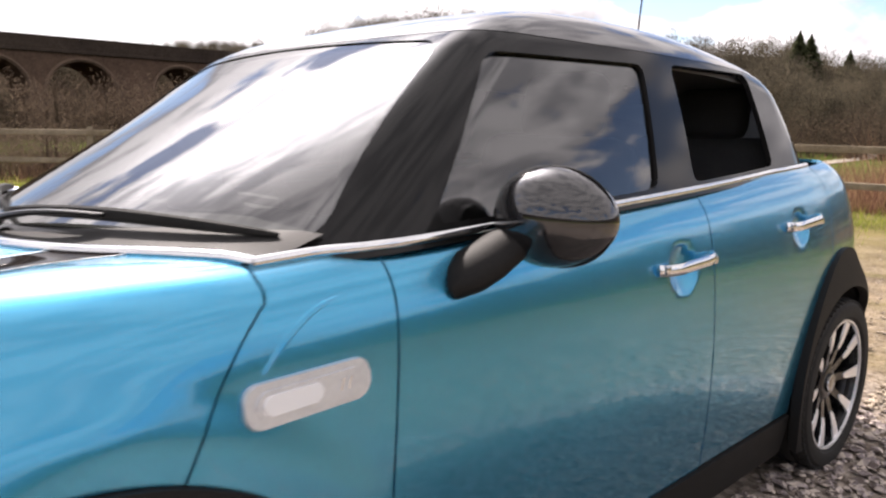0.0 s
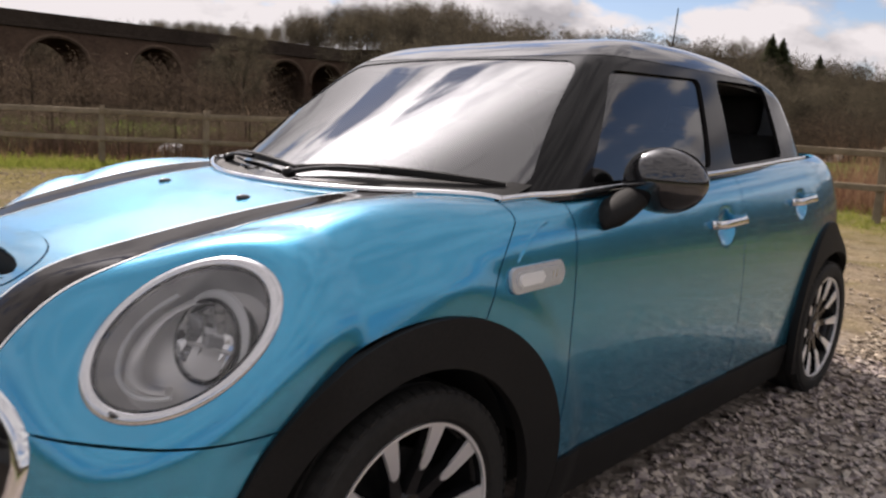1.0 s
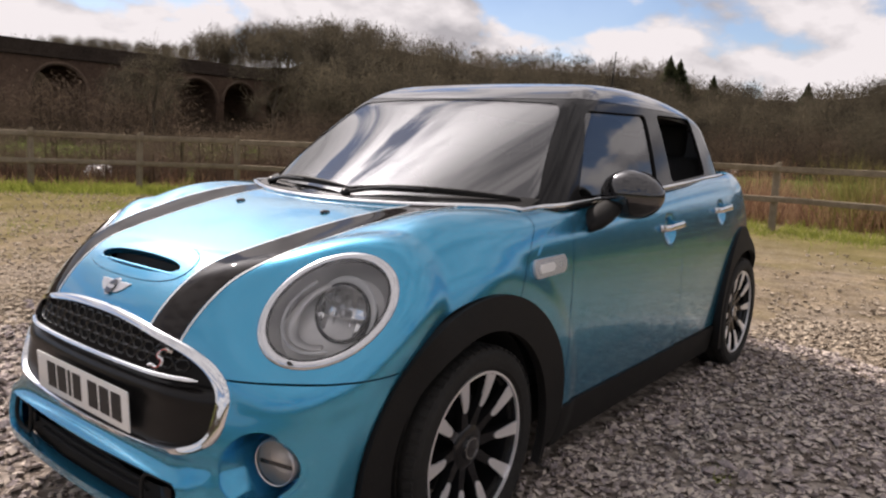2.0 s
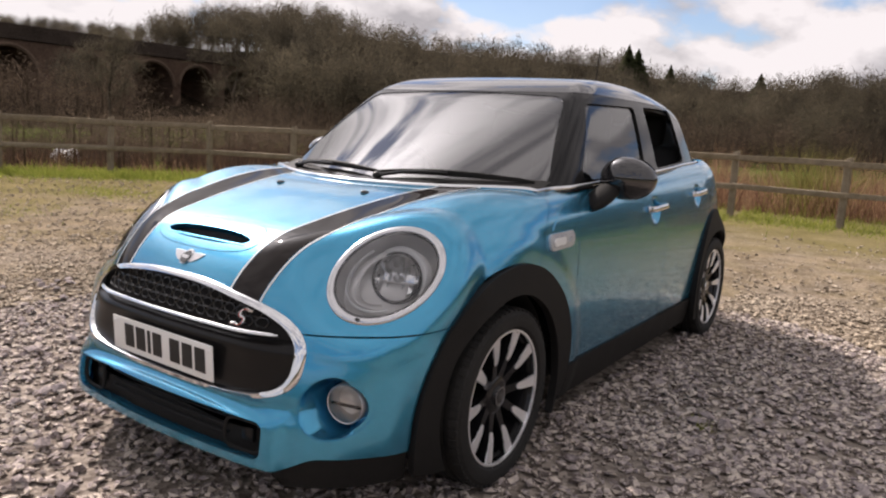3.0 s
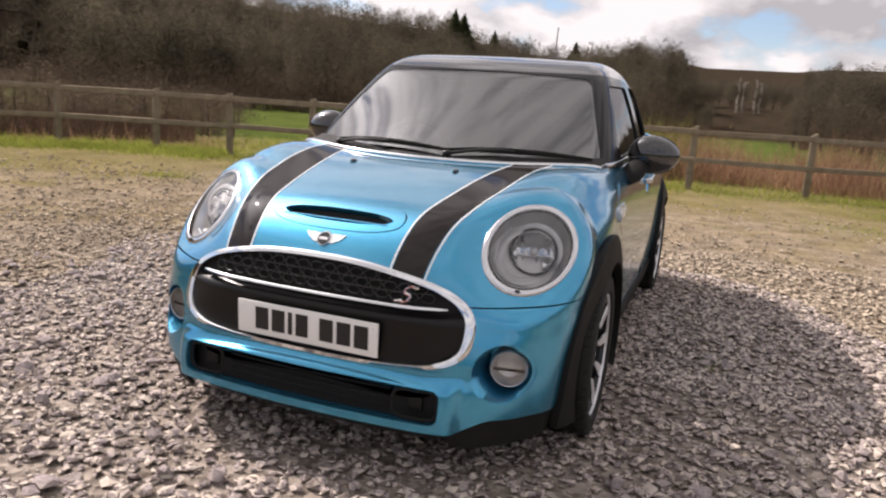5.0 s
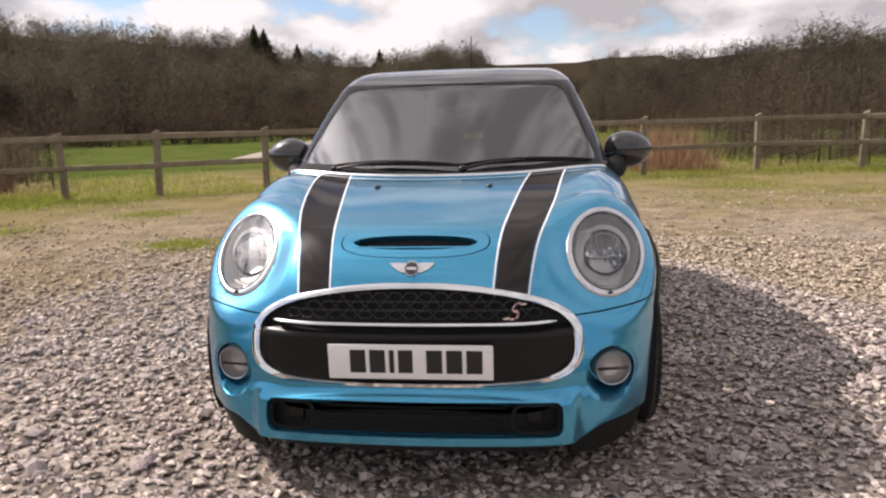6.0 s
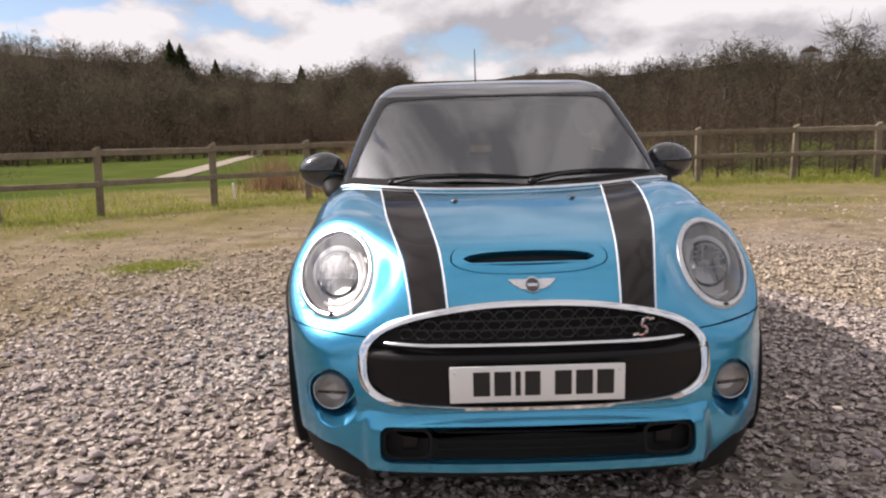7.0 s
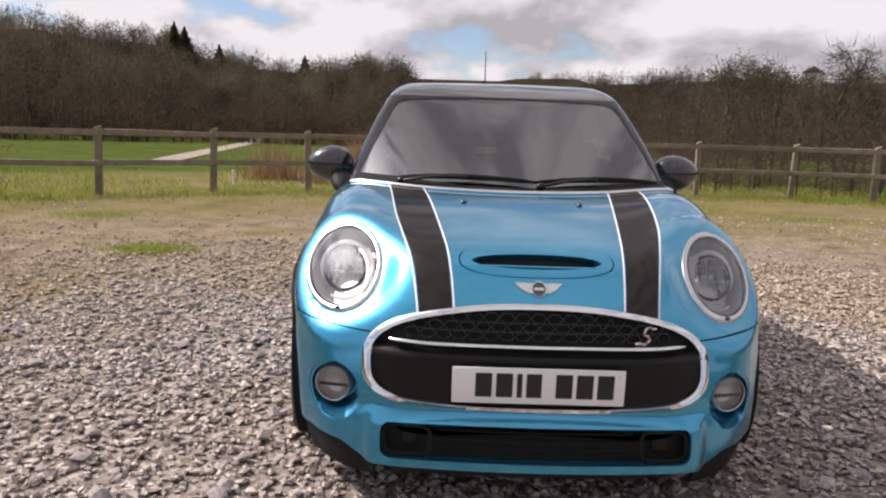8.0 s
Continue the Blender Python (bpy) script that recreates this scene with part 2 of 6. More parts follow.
for k in ("stone", "brick", "brick_pale", "soot_and_shade", "pale_bark", "grass", "dead", "dead_brown", "bark", "twigs", "scrub", "willow", "needles", "path", "stone_buff", "stone_single", "wood", "birch"):
    M[k].node_tree.nodes["Principled BSDF"].inputs["Specular IOR Level"].default_value = 0.0

# thin blades and stems let light through
for k, through_it in (("grass", 0.45), ("dead", 0.3), ("willow", 0.35), ("twigs", 0.5), ("scrub", 0.5), ("needles", 0.3)):
    t = M[k].node_tree
    b, out = t.nodes["Principled BSDF"], t.nodes["Material Output"]
    thin = t.nodes.new("ShaderNodeBsdfTranslucent")
    t.links.new(b.inputs["Base Color"].links[0].from_socket, thin.inputs["Color"])
    blend = t.nodes.new("ShaderNodeMixShader")
    blend.inputs[0].default_value = through_it
    t.links.new(b.outputs[0], blend.inputs[1]), t.links.new(thin.outputs[0], blend.inputs[2])
    t.links.new(blend.outputs[0], out.inputs[0])

# chippings of three kinds: dark brown, mauve grey and buff
for k in ("stone", "stone_single"):
    for n in M[k].node_tree.nodes:
        if n.bl_idname == "ShaderNodeValToRGB":
            n.color_ramp.elements[0].color = (0.132, 0.108, 0.096, 1)
            n.color_ramp.elements[1].color = (0.56, 0.485, 0.41, 1)
            n.color_ramp.elements.new(0.47).color = (0.300, 0.256, 0.256, 1)


# ---- building helpers ----
def child(name, me, parent, label=""):
    ob = new(name, me)
    ob.parent = parent
    if label:
        tagged(ob, label)
    return ob


def part(name, bm, mat, parent, label="", smooth=True, angle=40):
    me = bpy.data.meshes.new(name)
    bmesh.ops.recalc_face_normals(bm, faces=bm.faces)
    bm.to_mesh(me)
    bm.free()
    me.materials.append(mat)
    if smooth:
        me.shade_smooth()
        me.set_sharp_from_angle(angle=radians(angle))
    return child(name, me, parent, label)


def thing(name, at=(0, 0, 0), turn=0.0, label="", category="", group="", kind=""):
    ob = new(name)
    ob.matrix_basis = pose(*at, 0, 0, turn)
    return tagged(ob, label, category, group, kind)


def lathe(profile, n=48, axis="x", flat=False):
    """A bmesh of revolution: profile of (along, radius)."""
    bm = bmesh.new()
    rings = []
    for along, r in profile:
        ring = []
        for i in range(n):
            a = 2 * math.pi * i / n
            c, s = r * math.cos(a), r * math.sin(a)
            ring.append(bm.verts.new((along, c, s) if axis == "x" else (c, along, s) if axis == "y" else (c, s, along)))
        rings.append(ring)
    for a, b in zip(rings, rings[1:]):
        for i in range(n):
            j = (i + 1) % n
            bm.faces.new((a[i], a[j], b[j], b[i]))
    bmesh.ops.remove_doubles(bm, verts=bm.verts, dist=1e-6)
    return bm


def tube(points, radius, n=8, closed=False, squash=(1.0, 1.0), up=(0, 0, 1)):
    """A bmesh tube along points; radius a number or one for each point."""
    bm = bmesh.new()
    pts = [Vector(p) for p in points]
    m = len(pts)
    rs = radius if isinstance(radius, (list, tuple)) else [radius] * m
    rings = []
    for i, p in enumerate(pts):
        a = pts[i - 1] if i or closed else pts[0]
        b = pts[(i + 1) % m] if i < m - 1 or closed else pts[-1]
        d = (b - a).normalized()
        side = d.cross(Vector(up))
        side = side.normalized() if side.length > 1e-4 else d.orthogonal().normalized()
        top = side.cross(d)
        rings.append([bm.verts.new(p + (side * math.cos(2 * math.pi * k / n) * squash[0] + top * math.sin(2 * math.pi * k / n) * squash[1]) * rs[i]) for k in range(n)])
    for i in range(m if closed else m - 1):
        a, b = rings[i], rings[(i + 1) % m]
        for k in range(n):
            bm.faces.new((a[k], a[(k + 1) % n], b[(k + 1) % n], b[k]))
    if not closed:
        bm.faces.new(rings[0]), bm.faces.new(rings[-1])
    return bm


def block(size, at=(0, 0, 0), bevel=0.0, segments=2, turn=None):
    bm = bmesh.new()
    bmesh.ops.create_cube(bm, size=1.0)
    bmesh.ops.scale(bm, vec=size, verts=bm.verts)
    if bevel:
        bmesh.ops.bevel(bm, geom=list(bm.edges), offset=bevel, segments=segments, affect="EDGES", profile=0.5)
    if turn:
        bmesh.ops.rotate(bm, matrix=Euler([radians(a) for a in turn]).to_matrix(), verts=bm.verts)
    bmesh.ops.translate(bm, vec=at, verts=bm.verts)
    return bm


def ball(size, at=(0, 0, 0), turn=None, u=28, v=16):
    bm = bmesh.new()
    bmesh.ops.create_uvsphere(bm, u_segments=u, v_segments=v, radius=1.0)
    bmesh.ops.scale(bm, vec=size, verts=bm.verts)
    if turn:
        bmesh.ops.rotate(bm, matrix=Euler([radians(a) for a in turn]).to_matrix(), verts=bm.verts)
    bmesh.ops.translate(bm, vec=at, verts=bm.verts)
    return bm




# ---- ground and distance ----
def mesh_object(name, verts, faces, mat, smooth=False):
    me = bpy.data.meshes.new(name)
    me.from_pydata(verts if isinstance(verts, list) else verts.tolist(), [], faces if isinstance(faces, list) else faces.tolist())
    me.materials.append(mat)
    if smooth:
        me.shade_smooth()
    return new(name, me)


def azimuth(x, y):
    """Degrees to the left of the car's axis, seen from the car."""
    return np.degrees(np.arctan2(-x, y))


def skyline(a):
    """Degrees by which the woods stand over the eye, by azimuth."""
    return np.interp(
        a,
        [-95, -45, -26, -24, -21, -18, -15, -11, -8.5, -5.5, -4.5, 2.6, 3.2, 4.3, 6.9, 8.8, 11, 13, 15.2, 17.4, 19, 21, 24, 28, 30, 31.5, 35, 37.6, 41.5, 44, 47, 50, 52.5, 54.5, 56, 57.5, 60, 64, 68, 80, 100],
        [5, 4.9, 4.8, 5.1, 5.0, 4.8, 4.7, 4.5, 4.4, 3.9, 1.5, 1.5, 4.3, 5.4, 5.5, 5.1, 4.9, 4.8, 5.1, 5.4, 5.8, 6.5, 6.7, 6.8, 7.2, 6.9, 7.1, 7.5, 8.2, 8.6, 8.7, 8.4, 8.1, 7.6, 7.0, 6.0, 5.9, 5.9, 5.6, 5.3, 5],
    )


def hill(x, y):
    """Height of the land: flat gravel, a low meadow, then a wooded bank all round."""
    x, y = np.asarray(x, float), np.asarray(y, float)
    r = np.hypot(x, y - 1.0)
    a = azimuth(x, y)
    t = np.clip((r - 62) / 60, 0, 1)
    tall = np.interp(a, [-180, -120, -60, -30, -12, 0, 8, 18, 35, 60, 90, 120, 180], [2, 2, 2.5, 2.5, 1.5, 0.8, 1.0, 3.0, 4.5, 5.0, 3.0, 2, 2])
    dip = -0.5 * np.clip((r - 15) / 8, 0, 1)
    bank = np.clip((r - 98) / 22, 0, 1)
    high = 1.2 + 122 * np.tan(np.radians(np.interp(a, [43, 47, 55, 58], [0.84, 0.62, 0.62, 0.84]) * skyline(a))) - tall
    return dip + tall * t * t * (3 - 2 * t) + high * bank * bank * (3 - 2 * bank) + np.interp(a, [-16, -10, 7, 13], [38, 80, 80, 38]) * np.clip((r - 330) / 900, 0, 1)


def ground_sheet():
    rings = [0.0] + list(np.geomspace(0.6, 60, 46)) + list(np.linspace(64, 130, 18)) + list(np.geomspace(150, 4000, 16))
    n = 180
    verts, faces = [(0, 1, 0)], []
    for r in rings[1:]:
        for i in range(n):
            x, y = r * math.sin(2 * math.pi * i / n), 1 + r * math.cos(2 * math.pi * i / n)
            verts.append((x, y, float(hill(x, y)) + (0.03 * noise.noise((x * 0.4, y * 0.4, 0)) if 3.5 < r < 40 else 0)))
    for i in range(n):
        faces.append((0, 1 + (i + 1) % n, 1 + i))
    for k in range(len(rings) - 2):
        for i in range(n):
            a, b = 1 + k * n + i, 1 + k * n + (i + 1) % n
            faces.append((a, b, b + n, a + n))
    return mesh_object("ground", verts, faces, M["ground"], True)


FENCE_LEFT = [(-16.2, -3.2), (-15.2, -1.3), (-14.2, 0.5), (-13.1, 2.3), (-12.1, 4.1), (-11.05, 5.6), (-9.8, 6.9), (-8.4, 7.75), (-7.1, 8.15), (-5.8, 8.75), (-4.3, 9.8), (-2.75, 10.35)]
FENCE_RIGHT = [(-2.75, 10.35), (-0.98, 10.65), (0.66, 10.65), (2.55, 11.05), (4.85, 11.9), (6.85, 12.05), (8.3, 11.6), (10.0, 11.2), (11.7, 10.8), (13.4, 10.4), (15.1, 10.0)]


def ground_material():
    """Stone chippings round the car, sandy and thinly grassed further off, meadow beyond the fence, leaf litter under the woods."""
    m = material("gravel_and_grass", (0.3, 0.28, 0.25), 0.95, spec=0.0)
    t = m.node_tree
    b = t.nodes["Principled BSDF"]
    tc = t.nodes.new("ShaderNodeTexCoord")

    def noisy(scale, detail=5.0, rough=0.6):
        n = node(t, "ShaderNodeTexNoise", Scale=scale, Detail=detail, Roughness=rough)
        t.links.new(tc.outputs["Object"], n.inputs["Vector"])
        return n.outputs["Fac"]

    def ramp(fac, p0, c0, p1, c1):
        r = t.nodes.new("ShaderNodeValToRGB")
        r.color_ramp.elements[0].position, r.color_ramp.elements[1].position = p0, p1
        r.color_ramp.elements[0].color, r.color_ramp.elements[1].color = (*c0, 1), (*c1, 1)
        t.links.new(fac, r.inputs[0])
        return r.outputs[0]

    def mix(fac, a, c):
        x = t.nodes.new("ShaderNodeMix")
        x.data_type = "RGBA"
        t.links.new(fac, x.inputs[0]), t.links.new(a, x.inputs[6]), t.links.new(c, x.inputs[7])
        return x.outputs[2]

    def math_node(op, a, c, clamp=False):
        x = t.nodes.new("ShaderNodeMath")
        x.operation, x.use_clamp = op, clamp
        for i, v in enumerate((a, c)):
            if isinstance(v, (int, float)):
                x.inputs[i].default_value = v
            else:
                t.links.new(v, x.inputs[i])
        return x.outputs[0]

    cell = t.nodes.new("ShaderNodeTexVoronoi")
    cell.inputs["Scale"].default_value = 34.0
    t.links.new(tc.outputs["Object"], cell.inputs["Vector"])
    bw = t.nodes.new("ShaderNodeRGBToBW")
    t.links.new(cell.outputs["Color"], bw.inputs[0])
    stones = ramp(bw.outputs[0], 0.1, (0.12, 0.097, 0.082), 0.9, (0.40, 0.345, 0.295))
    sand = ramp(math_node("ADD", math_node("MULTIPLY", noisy(3.0), 0.5), math_node("MULTIPLY", noisy(38.0), 0.5)), 0.40, (0.09, 0.068, 0.038), 0.60, (0.31, 0.242, 0.155))
    turf = ramp(math_node("ADD", math_node("MULTIPLY", noisy(1.3), 0.5), math_node("MULTIPLY", noisy(16.0), 0.5)), 0.36, (0.096, 0.088, 0.030), 0.64, (0.235, 0.188, 0.092))
    meadow = ramp(noisy(0.6), 0.3, (0.048, 0.070, 0.016), 0.7, (0.095, 0.115, 0.032))
    litter = ramp(noisy(0.25), 0.3, (0.022, 0.017, 0.012), 0.7, (0.050, 0.038, 0.026))

    length = t.nodes.new("ShaderNodeVectorMath")
    length.operation = "DISTANCE"
    length.inputs[1].default_value = (0, 0, 0)
    t.links.new(tc.outputs["Object"], length.inputs[0])
    far = length.outputs["Value"]
    # the gravel runs on past the car on one side and in front of it
    axes = t.nodes.new("ShaderNodeSeparateXYZ")
    t.links.new(tc.outputs["Object"], axes.inputs[0])
    held = t.nodes.new("ShaderNodeCombineXYZ")
    t.links.new(math_node("MINIMUM", axes.outputs["X"], 2.4), held.inputs["X"])
    t.links.new(math_node("MAXIMUM", axes.outputs["Y"], -2.0), held.inputs["Y"])
    yard = t.nodes.new("ShaderNodeVectorMath")
    yard.operation = "LENGTH"
    t.links.new(held.outputs[0], yard.inputs[0])
    wob = math_node("MULTIPLY", math_node("SUBTRACT", noisy(0.35, 6.0), 0.5), 9.0)
    d = math_node("ADD", yard.outputs["Value"], wob)

    def over(start, width):
        return math_node("MULTIPLY", math_node("SUBTRACT", d, start), 1.0 / width, True)

    c = mix(math_node("MULTIPLY", over(2.7, 2.2), math_node("ADD", noisy(2.2), 0.25)), stones, sand)
    patch = math_node("MULTIPLY", math_node("SUBTRACT", noisy(0.7, 7.0, 0.65), 0.51), 9.0, True)
    c = mix(math_node("MULTIPLY", math_node("MULTIPLY", patch, over(4.0, 3.0)), 0.8), c, turf)
    c = mix(math_node("MULTIPLY", over(6.2, 3.2), math_node("ADD", noisy(1.6), 0.38)), c, turf)
    c = mix(math_node("MULTIPLY", math_node("SUBTRACT", far, 14.0), 0.2, True), c, meadow)
    c = mix(math_node("MULTIPLY", math_node("SUBTRACT", far, 66.0), 0.1, True), c, litter)
    t.links.new(c, b.inputs["Base Color"])
    bn = t.nodes.new("ShaderNodeBump")
    bn.inputs["Strength"].default_value, bn.inputs["Distance"].default_value = 0.7, 0.015
    t.links.new(math_node("ADD", cell.outputs["Distance"], noisy(60.0)), bn.inputs["Height"])
    t.links.new(bn.outputs[0], b.inputs["Normal"])
    return m


M["ground"] = ground_material()
ground = tagged(ground_sheet(), "grey limestone gravel giving way to thin grass and meadow", "ground", kind="structure")


# ---- post and rail fence ----
def fence_post(height, seed):
    rng = random.Random(seed)
    bm = block((0.105, 0.085, height + 0.25), (0, 0, (height - 0.25) / 2), 0.010, 1)
    for v in bm.verts:
        if v.co.z > height - 0.02:
            v.co.z += 0.025 * (1 if v.co.x > 0 else -1) * rng.uniform(0.3, 1)
        v.co.x += rng.uniform(-0.004, 0.004)
    return bm


def fence(points, label, first=0):
    ob = thing("fence", label=label, category="fence", kind="")
    for i, (x, y) in list(enumerate(points))[first:]:
        z = float(hill(x, y))
        p = part("post", fence_post(1.085, i), M["wood"], ob)
        p.matrix_basis = pose(x, y, z, random.uniform(-2, 2), random.uniform(-2, 2), random.uniform(-8, 8))
    for (x0, y0), (x1, y1) in zip(points, points[1:]):
        a = math.atan2(y1 - y0, x1 - x0)
        ln = math.hypot(x1 - x0, y1 - y0)
        for h, deep in ((0.99, 0.095), (0.51, 0.085)):
            bm = block((ln + 0.04, 0.04, deep), (0, 0, 0), 0.006, 1)
            for v in bm.verts:
                v.co.z += random.uniform(-0.006, 0.006)
            r = part("rail", bm, M["wood"], ob)
            z = (float(hill(x0, y0)) + float(hill(x1, y1))) / 2
            r.matrix_basis = pose((x0 + x1) / 2 - 0.06 * -math.sin(a), (y0 + y1) / 2 - 0.06 * math.cos(a), z + h, 0, random.uniform(-0.6, 0.6), math.degrees(a))
    return ob


fence(FENCE_LEFT, "weathered timber post and rail fence along the gravel")
fence(FENCE_RIGHT, "weathered timber post and rail fence by the meadow", 1)

# ---- the car: shapes ----
def smax(a, b, k):
    h = np.maximum(k - np.abs(a - b), 0.0) / k
    return np.maximum(a, b) + h * h * k * 0.25


def smin(a, b, k):
    return -smax(-a, -b, k)


def step(e0, e1, v):
    t = np.clip((v - e0) / (e1 - e0), 0, 1)
    return t * t * (3 - 2 * t)


def spline(*pairs):
    """A natural cubic through (u, v) pairs, straight beyond its ends."""
    u, v = np.array(pairs, float).T
    n, h = len(u), np.diff(u)
    a = np.eye(n)
    r = np.zeros(n)
    for i in range(1, n - 1):
        a[i, i - 1 : i + 2] = h[i - 1], 2 * (h[i - 1] + h[i]), h[i]
        r[i] = 6 * ((v[i + 1] - v[i]) / h[i] - (v[i] - v[i - 1]) / h[i - 1])
    m = np.linalg.solve(a, r)

    def at(w):
        w = np.asarray(w, float)
        c = np.clip(w, u[0], u[-1])
        i = np.clip(np.searchsorted(u, c) - 1, 0, n - 2)
        p, q = (u[i + 1] - c) / h[i], (c - u[i]) / h[i]
        s = p * v[i] + q * v[i + 1] + ((p**3 - p) * m[i] + (q**3 - q) * m[i + 1]) * h[i] ** 2 / 6
        s0 = (v[1] - v[0]) / h[0] - h[0] * m[1] / 6
        s1 = (v[-1] - v[-2]) / h[-1] + h[-1] * m[-2] / 6
        return s + np.where(w < u[0], (w - u[0]) * s0, 0) + np.where(w > u[-1], (w - u[-1]) * s1, 0)

    return at


BONNET_LINE = spline((-0.80, 0.58), (-0.70, 0.690), (-0.635, 0.752), (-0.545, 0.822), (-0.42, 0.868), (-0.25, 0.908), (-0.04, 0.948), (0.12, 0.968), (0.4, 0.982), (1.0, 1.022), (2.0, 1.072), (2.6, 1.095), (3.4, 1.10))
NOSE_LINE = spline((0.05, -0.725), (0.16, -0.745), (0.28, -0.755), (0.37, -0.742), (0.47, -0.731), (0.60, -0.716), (0.70, -0.692), (0.80, -0.64), (1.0, -0.50))
SIDE_LINE = spline((0.05, 0.735), (0.17, 0.785), (0.30, 0.808), (0.46, 0.820), (0.62, 0.822), (0.75, 0.815), (0.86, 0.803), (0.96, 0.780), (1.05, 0.752), (1.2, 0.70))
TAIL_LINE = spline((0.1, 3.12), (0.3, 3.19), (0.6, 3.20), (0.9, 3.12), (1.1, 3.05), (1.3, 2.9))
LAMP_C = np.array((0.6327, -0.402, 0.754))
LAMP_U = np.array((0.8202, -0.0030, -0.5721))
LAMP_V = np.array((0.3681, 0.7682, 0.5238))
LAMP_N = np.array((0.4379, -0.6402, 0.6312))


def belt(y):
    return 0.957 + 0.046 * y


def cowl(x):
    return 0.115 + 0.53 * x * x


def body_f(p):
    """Negative inside the lower body."""
    x, y, z = np.abs(p[:, 0]), p[:, 1], p[:, 2]
    slope = (BONNET_LINE(y + 0.01) - BONNET_LINE(y - 0.01)) / 0.02
    crest = 0.070 * np.exp(-(((x - 0.69) / 0.16) ** 2)) - 0.045 * x * x
    top = (z - BONNET_LINE(y) - crest * (1 - step(-0.2, 0.4, y))) / np.sqrt(1 + slope * slope)
    side = x - SIDE_LINE(z) + 0.038 * step(0.1, -0.75, y) + 0.09 * step(2.3, 3.35, y)
    nose = NOSE_LINE(z) + 0.13 * x * x - y
    # the frame of the lower intake stands proud of the bumper
    proud = step(0.535, 0.505, x) * step(0.145, 0.180, z) * step(0.368, 0.344, z) * step(-0.3, -0.5, y)
    nose = nose - 0.026 * proud
    # a soft ledge under the grille and a swage over the fog lamps
    nose = nose + 0.012 * step(0.345, 0.365, z) * step(0.41, 0.38, z) * step(0.62, 0.5, x)
    tail = y - TAIL_LINE(z) + 0.22 * x * x
    k = 0.12 + 0.26 * (1 - step(-0.35, 0.38, y))
    f = smax(side, nose, 0.36)
    f = smax(smax(f, top, 0.05 + (k - 0.05) * step(0.25, 0.62, x)), tail, 0.30)
    # the lamps sit on flat, slightly domed faces
    q = np.stack([x, y, z], 1) - LAMP_C
    r = np.sqrt((q @ LAMP_U / 0.144) ** 2 + (q @ LAMP_V / 0.197) ** 2)
    h = q @ LAMP_N
    w = step(1.75, 0.98, r) * step(-0.26, -0.10, h) * step(0.26, 0.10, h)
    f = (1 - w) * f + w * (h - 0.012 * np.maximum(1 - r * r, 0))
    # the wings swell towards the wheel arches
    for ay, rx, rz, w in ((0.047, 0.488, 0.467, 0.48),):
        d = (np.sqrt(((y - ay) / rx) ** 2 + ((z - 0.29) / rz) ** 2) - 1) * w
        f = f - 0.009 * step(0.125, 0.045, d) * step(0.55, 0.70, x)
    # scooped bowls behind the door handles
    for hy, hz in ((1.47, 0.862), (2.19, 0.905)):
        d = np.sqrt((x - 0.865) ** 2 + ((y - hy) / 1.0) ** 2 + (z - hz) ** 2)
        f = smax(f, 0.088 - d, 0.010)
    return f


def screen_y(x, z):
    d = z - 0.975
    return 0.165 + 1.80 * d + (0.62 - 1.15 * d) * x * x


def cabin_f(p):
    """Negative inside the glasshouse."""
    x, y, z = np.abs(p[:, 0]), p[:, 1], p[:, 2]
    screen = (screen_y(x, z) - y) / 2.06
    roof = z - (1.474 - np.where(y < 1.5, 0.105, 0.095) * (y - 1.5) ** 2 - 0.035 * x * x)
    d = z - 0.985
    side = (x - (0.762 - 0.32 * d - 0.22 * d * d - np.where(y < 1.4, 0.024, 0.058) * (y - 1.4) ** 2)) / 1.06
    tail = (y - (3.06 - 0.55 * d - 0.5 * d * d) + 0.95 * x * x) / 1.25
    f = smax(screen, side, 0.07)
    f = smax(f, tail, 0.12)
    return smax(f, roof, 0.085)


class Sheet:
    """A surface as points, their outward normals and faces."""

    def __init__(self, v, n, f):
        self.v, self.n, self.f = np.asarray(v, float), np.asarray(n, float), f


def shell(f, y0, y1, zc, angles, fan, run, far=2.4):
    """The half x >= 0 of the surface f = 0, met by rays from the axis x = 0, z = zc, which fan out at its ends."""
    rows = [(y0, a) for a in np.linspace(0, 90, fan + 1)] + [(y, 90) for y in np.linspace(y0, y1, run + 1)[1:-1]] + [(y1, a) for a in np.linspace(90, 180, fan // 2 + 1)]
    o = np.array([[(0, y, zc)] * len(angles) for y, _ in rows], float).reshape(-1, 3)
    d = np.array([[(math.sin(radians(a)) * math.cos(radians(e)), -math.cos(radians(a)) * math.cos(radians(e)), math.sin(radians(e))) for e in angles] for _, a in rows]).reshape(-1, 3)
    lo, hi = np.zeros(len(o)), np.full(len(o), far)
    for _ in range(30):
        mid = (lo + hi) / 2
        inside = f(o + d * mid[:, None]) < 0
        lo, hi = np.where(inside, mid, lo), np.where(inside, hi, mid)
    v = o + d * lo[:, None]
    v[:, 0] = np.where(np.abs(v[:, 0]) < 1e-6, 0, v[:, 0])
    na, faces = len(angles), []
    for i in range(len(rows) - 1):
        for j in range(na - 1):
            a = i * na + j
            faces.append((a, a + na, a + na + 1, a + 1))
    return Sheet(v, grad(f, v), faces)


def grad(f, v):
    n = np.stack([f(v + e) - f(v - e) for e in np.eye(3) * 2e-3], 1)
    mid = np.abs(v[:, 0]) < 1e-6
    n[mid, 0] = 0
    return n / (np.linalg.norm(n, axis=1, keepdims=True) + 1e-12)


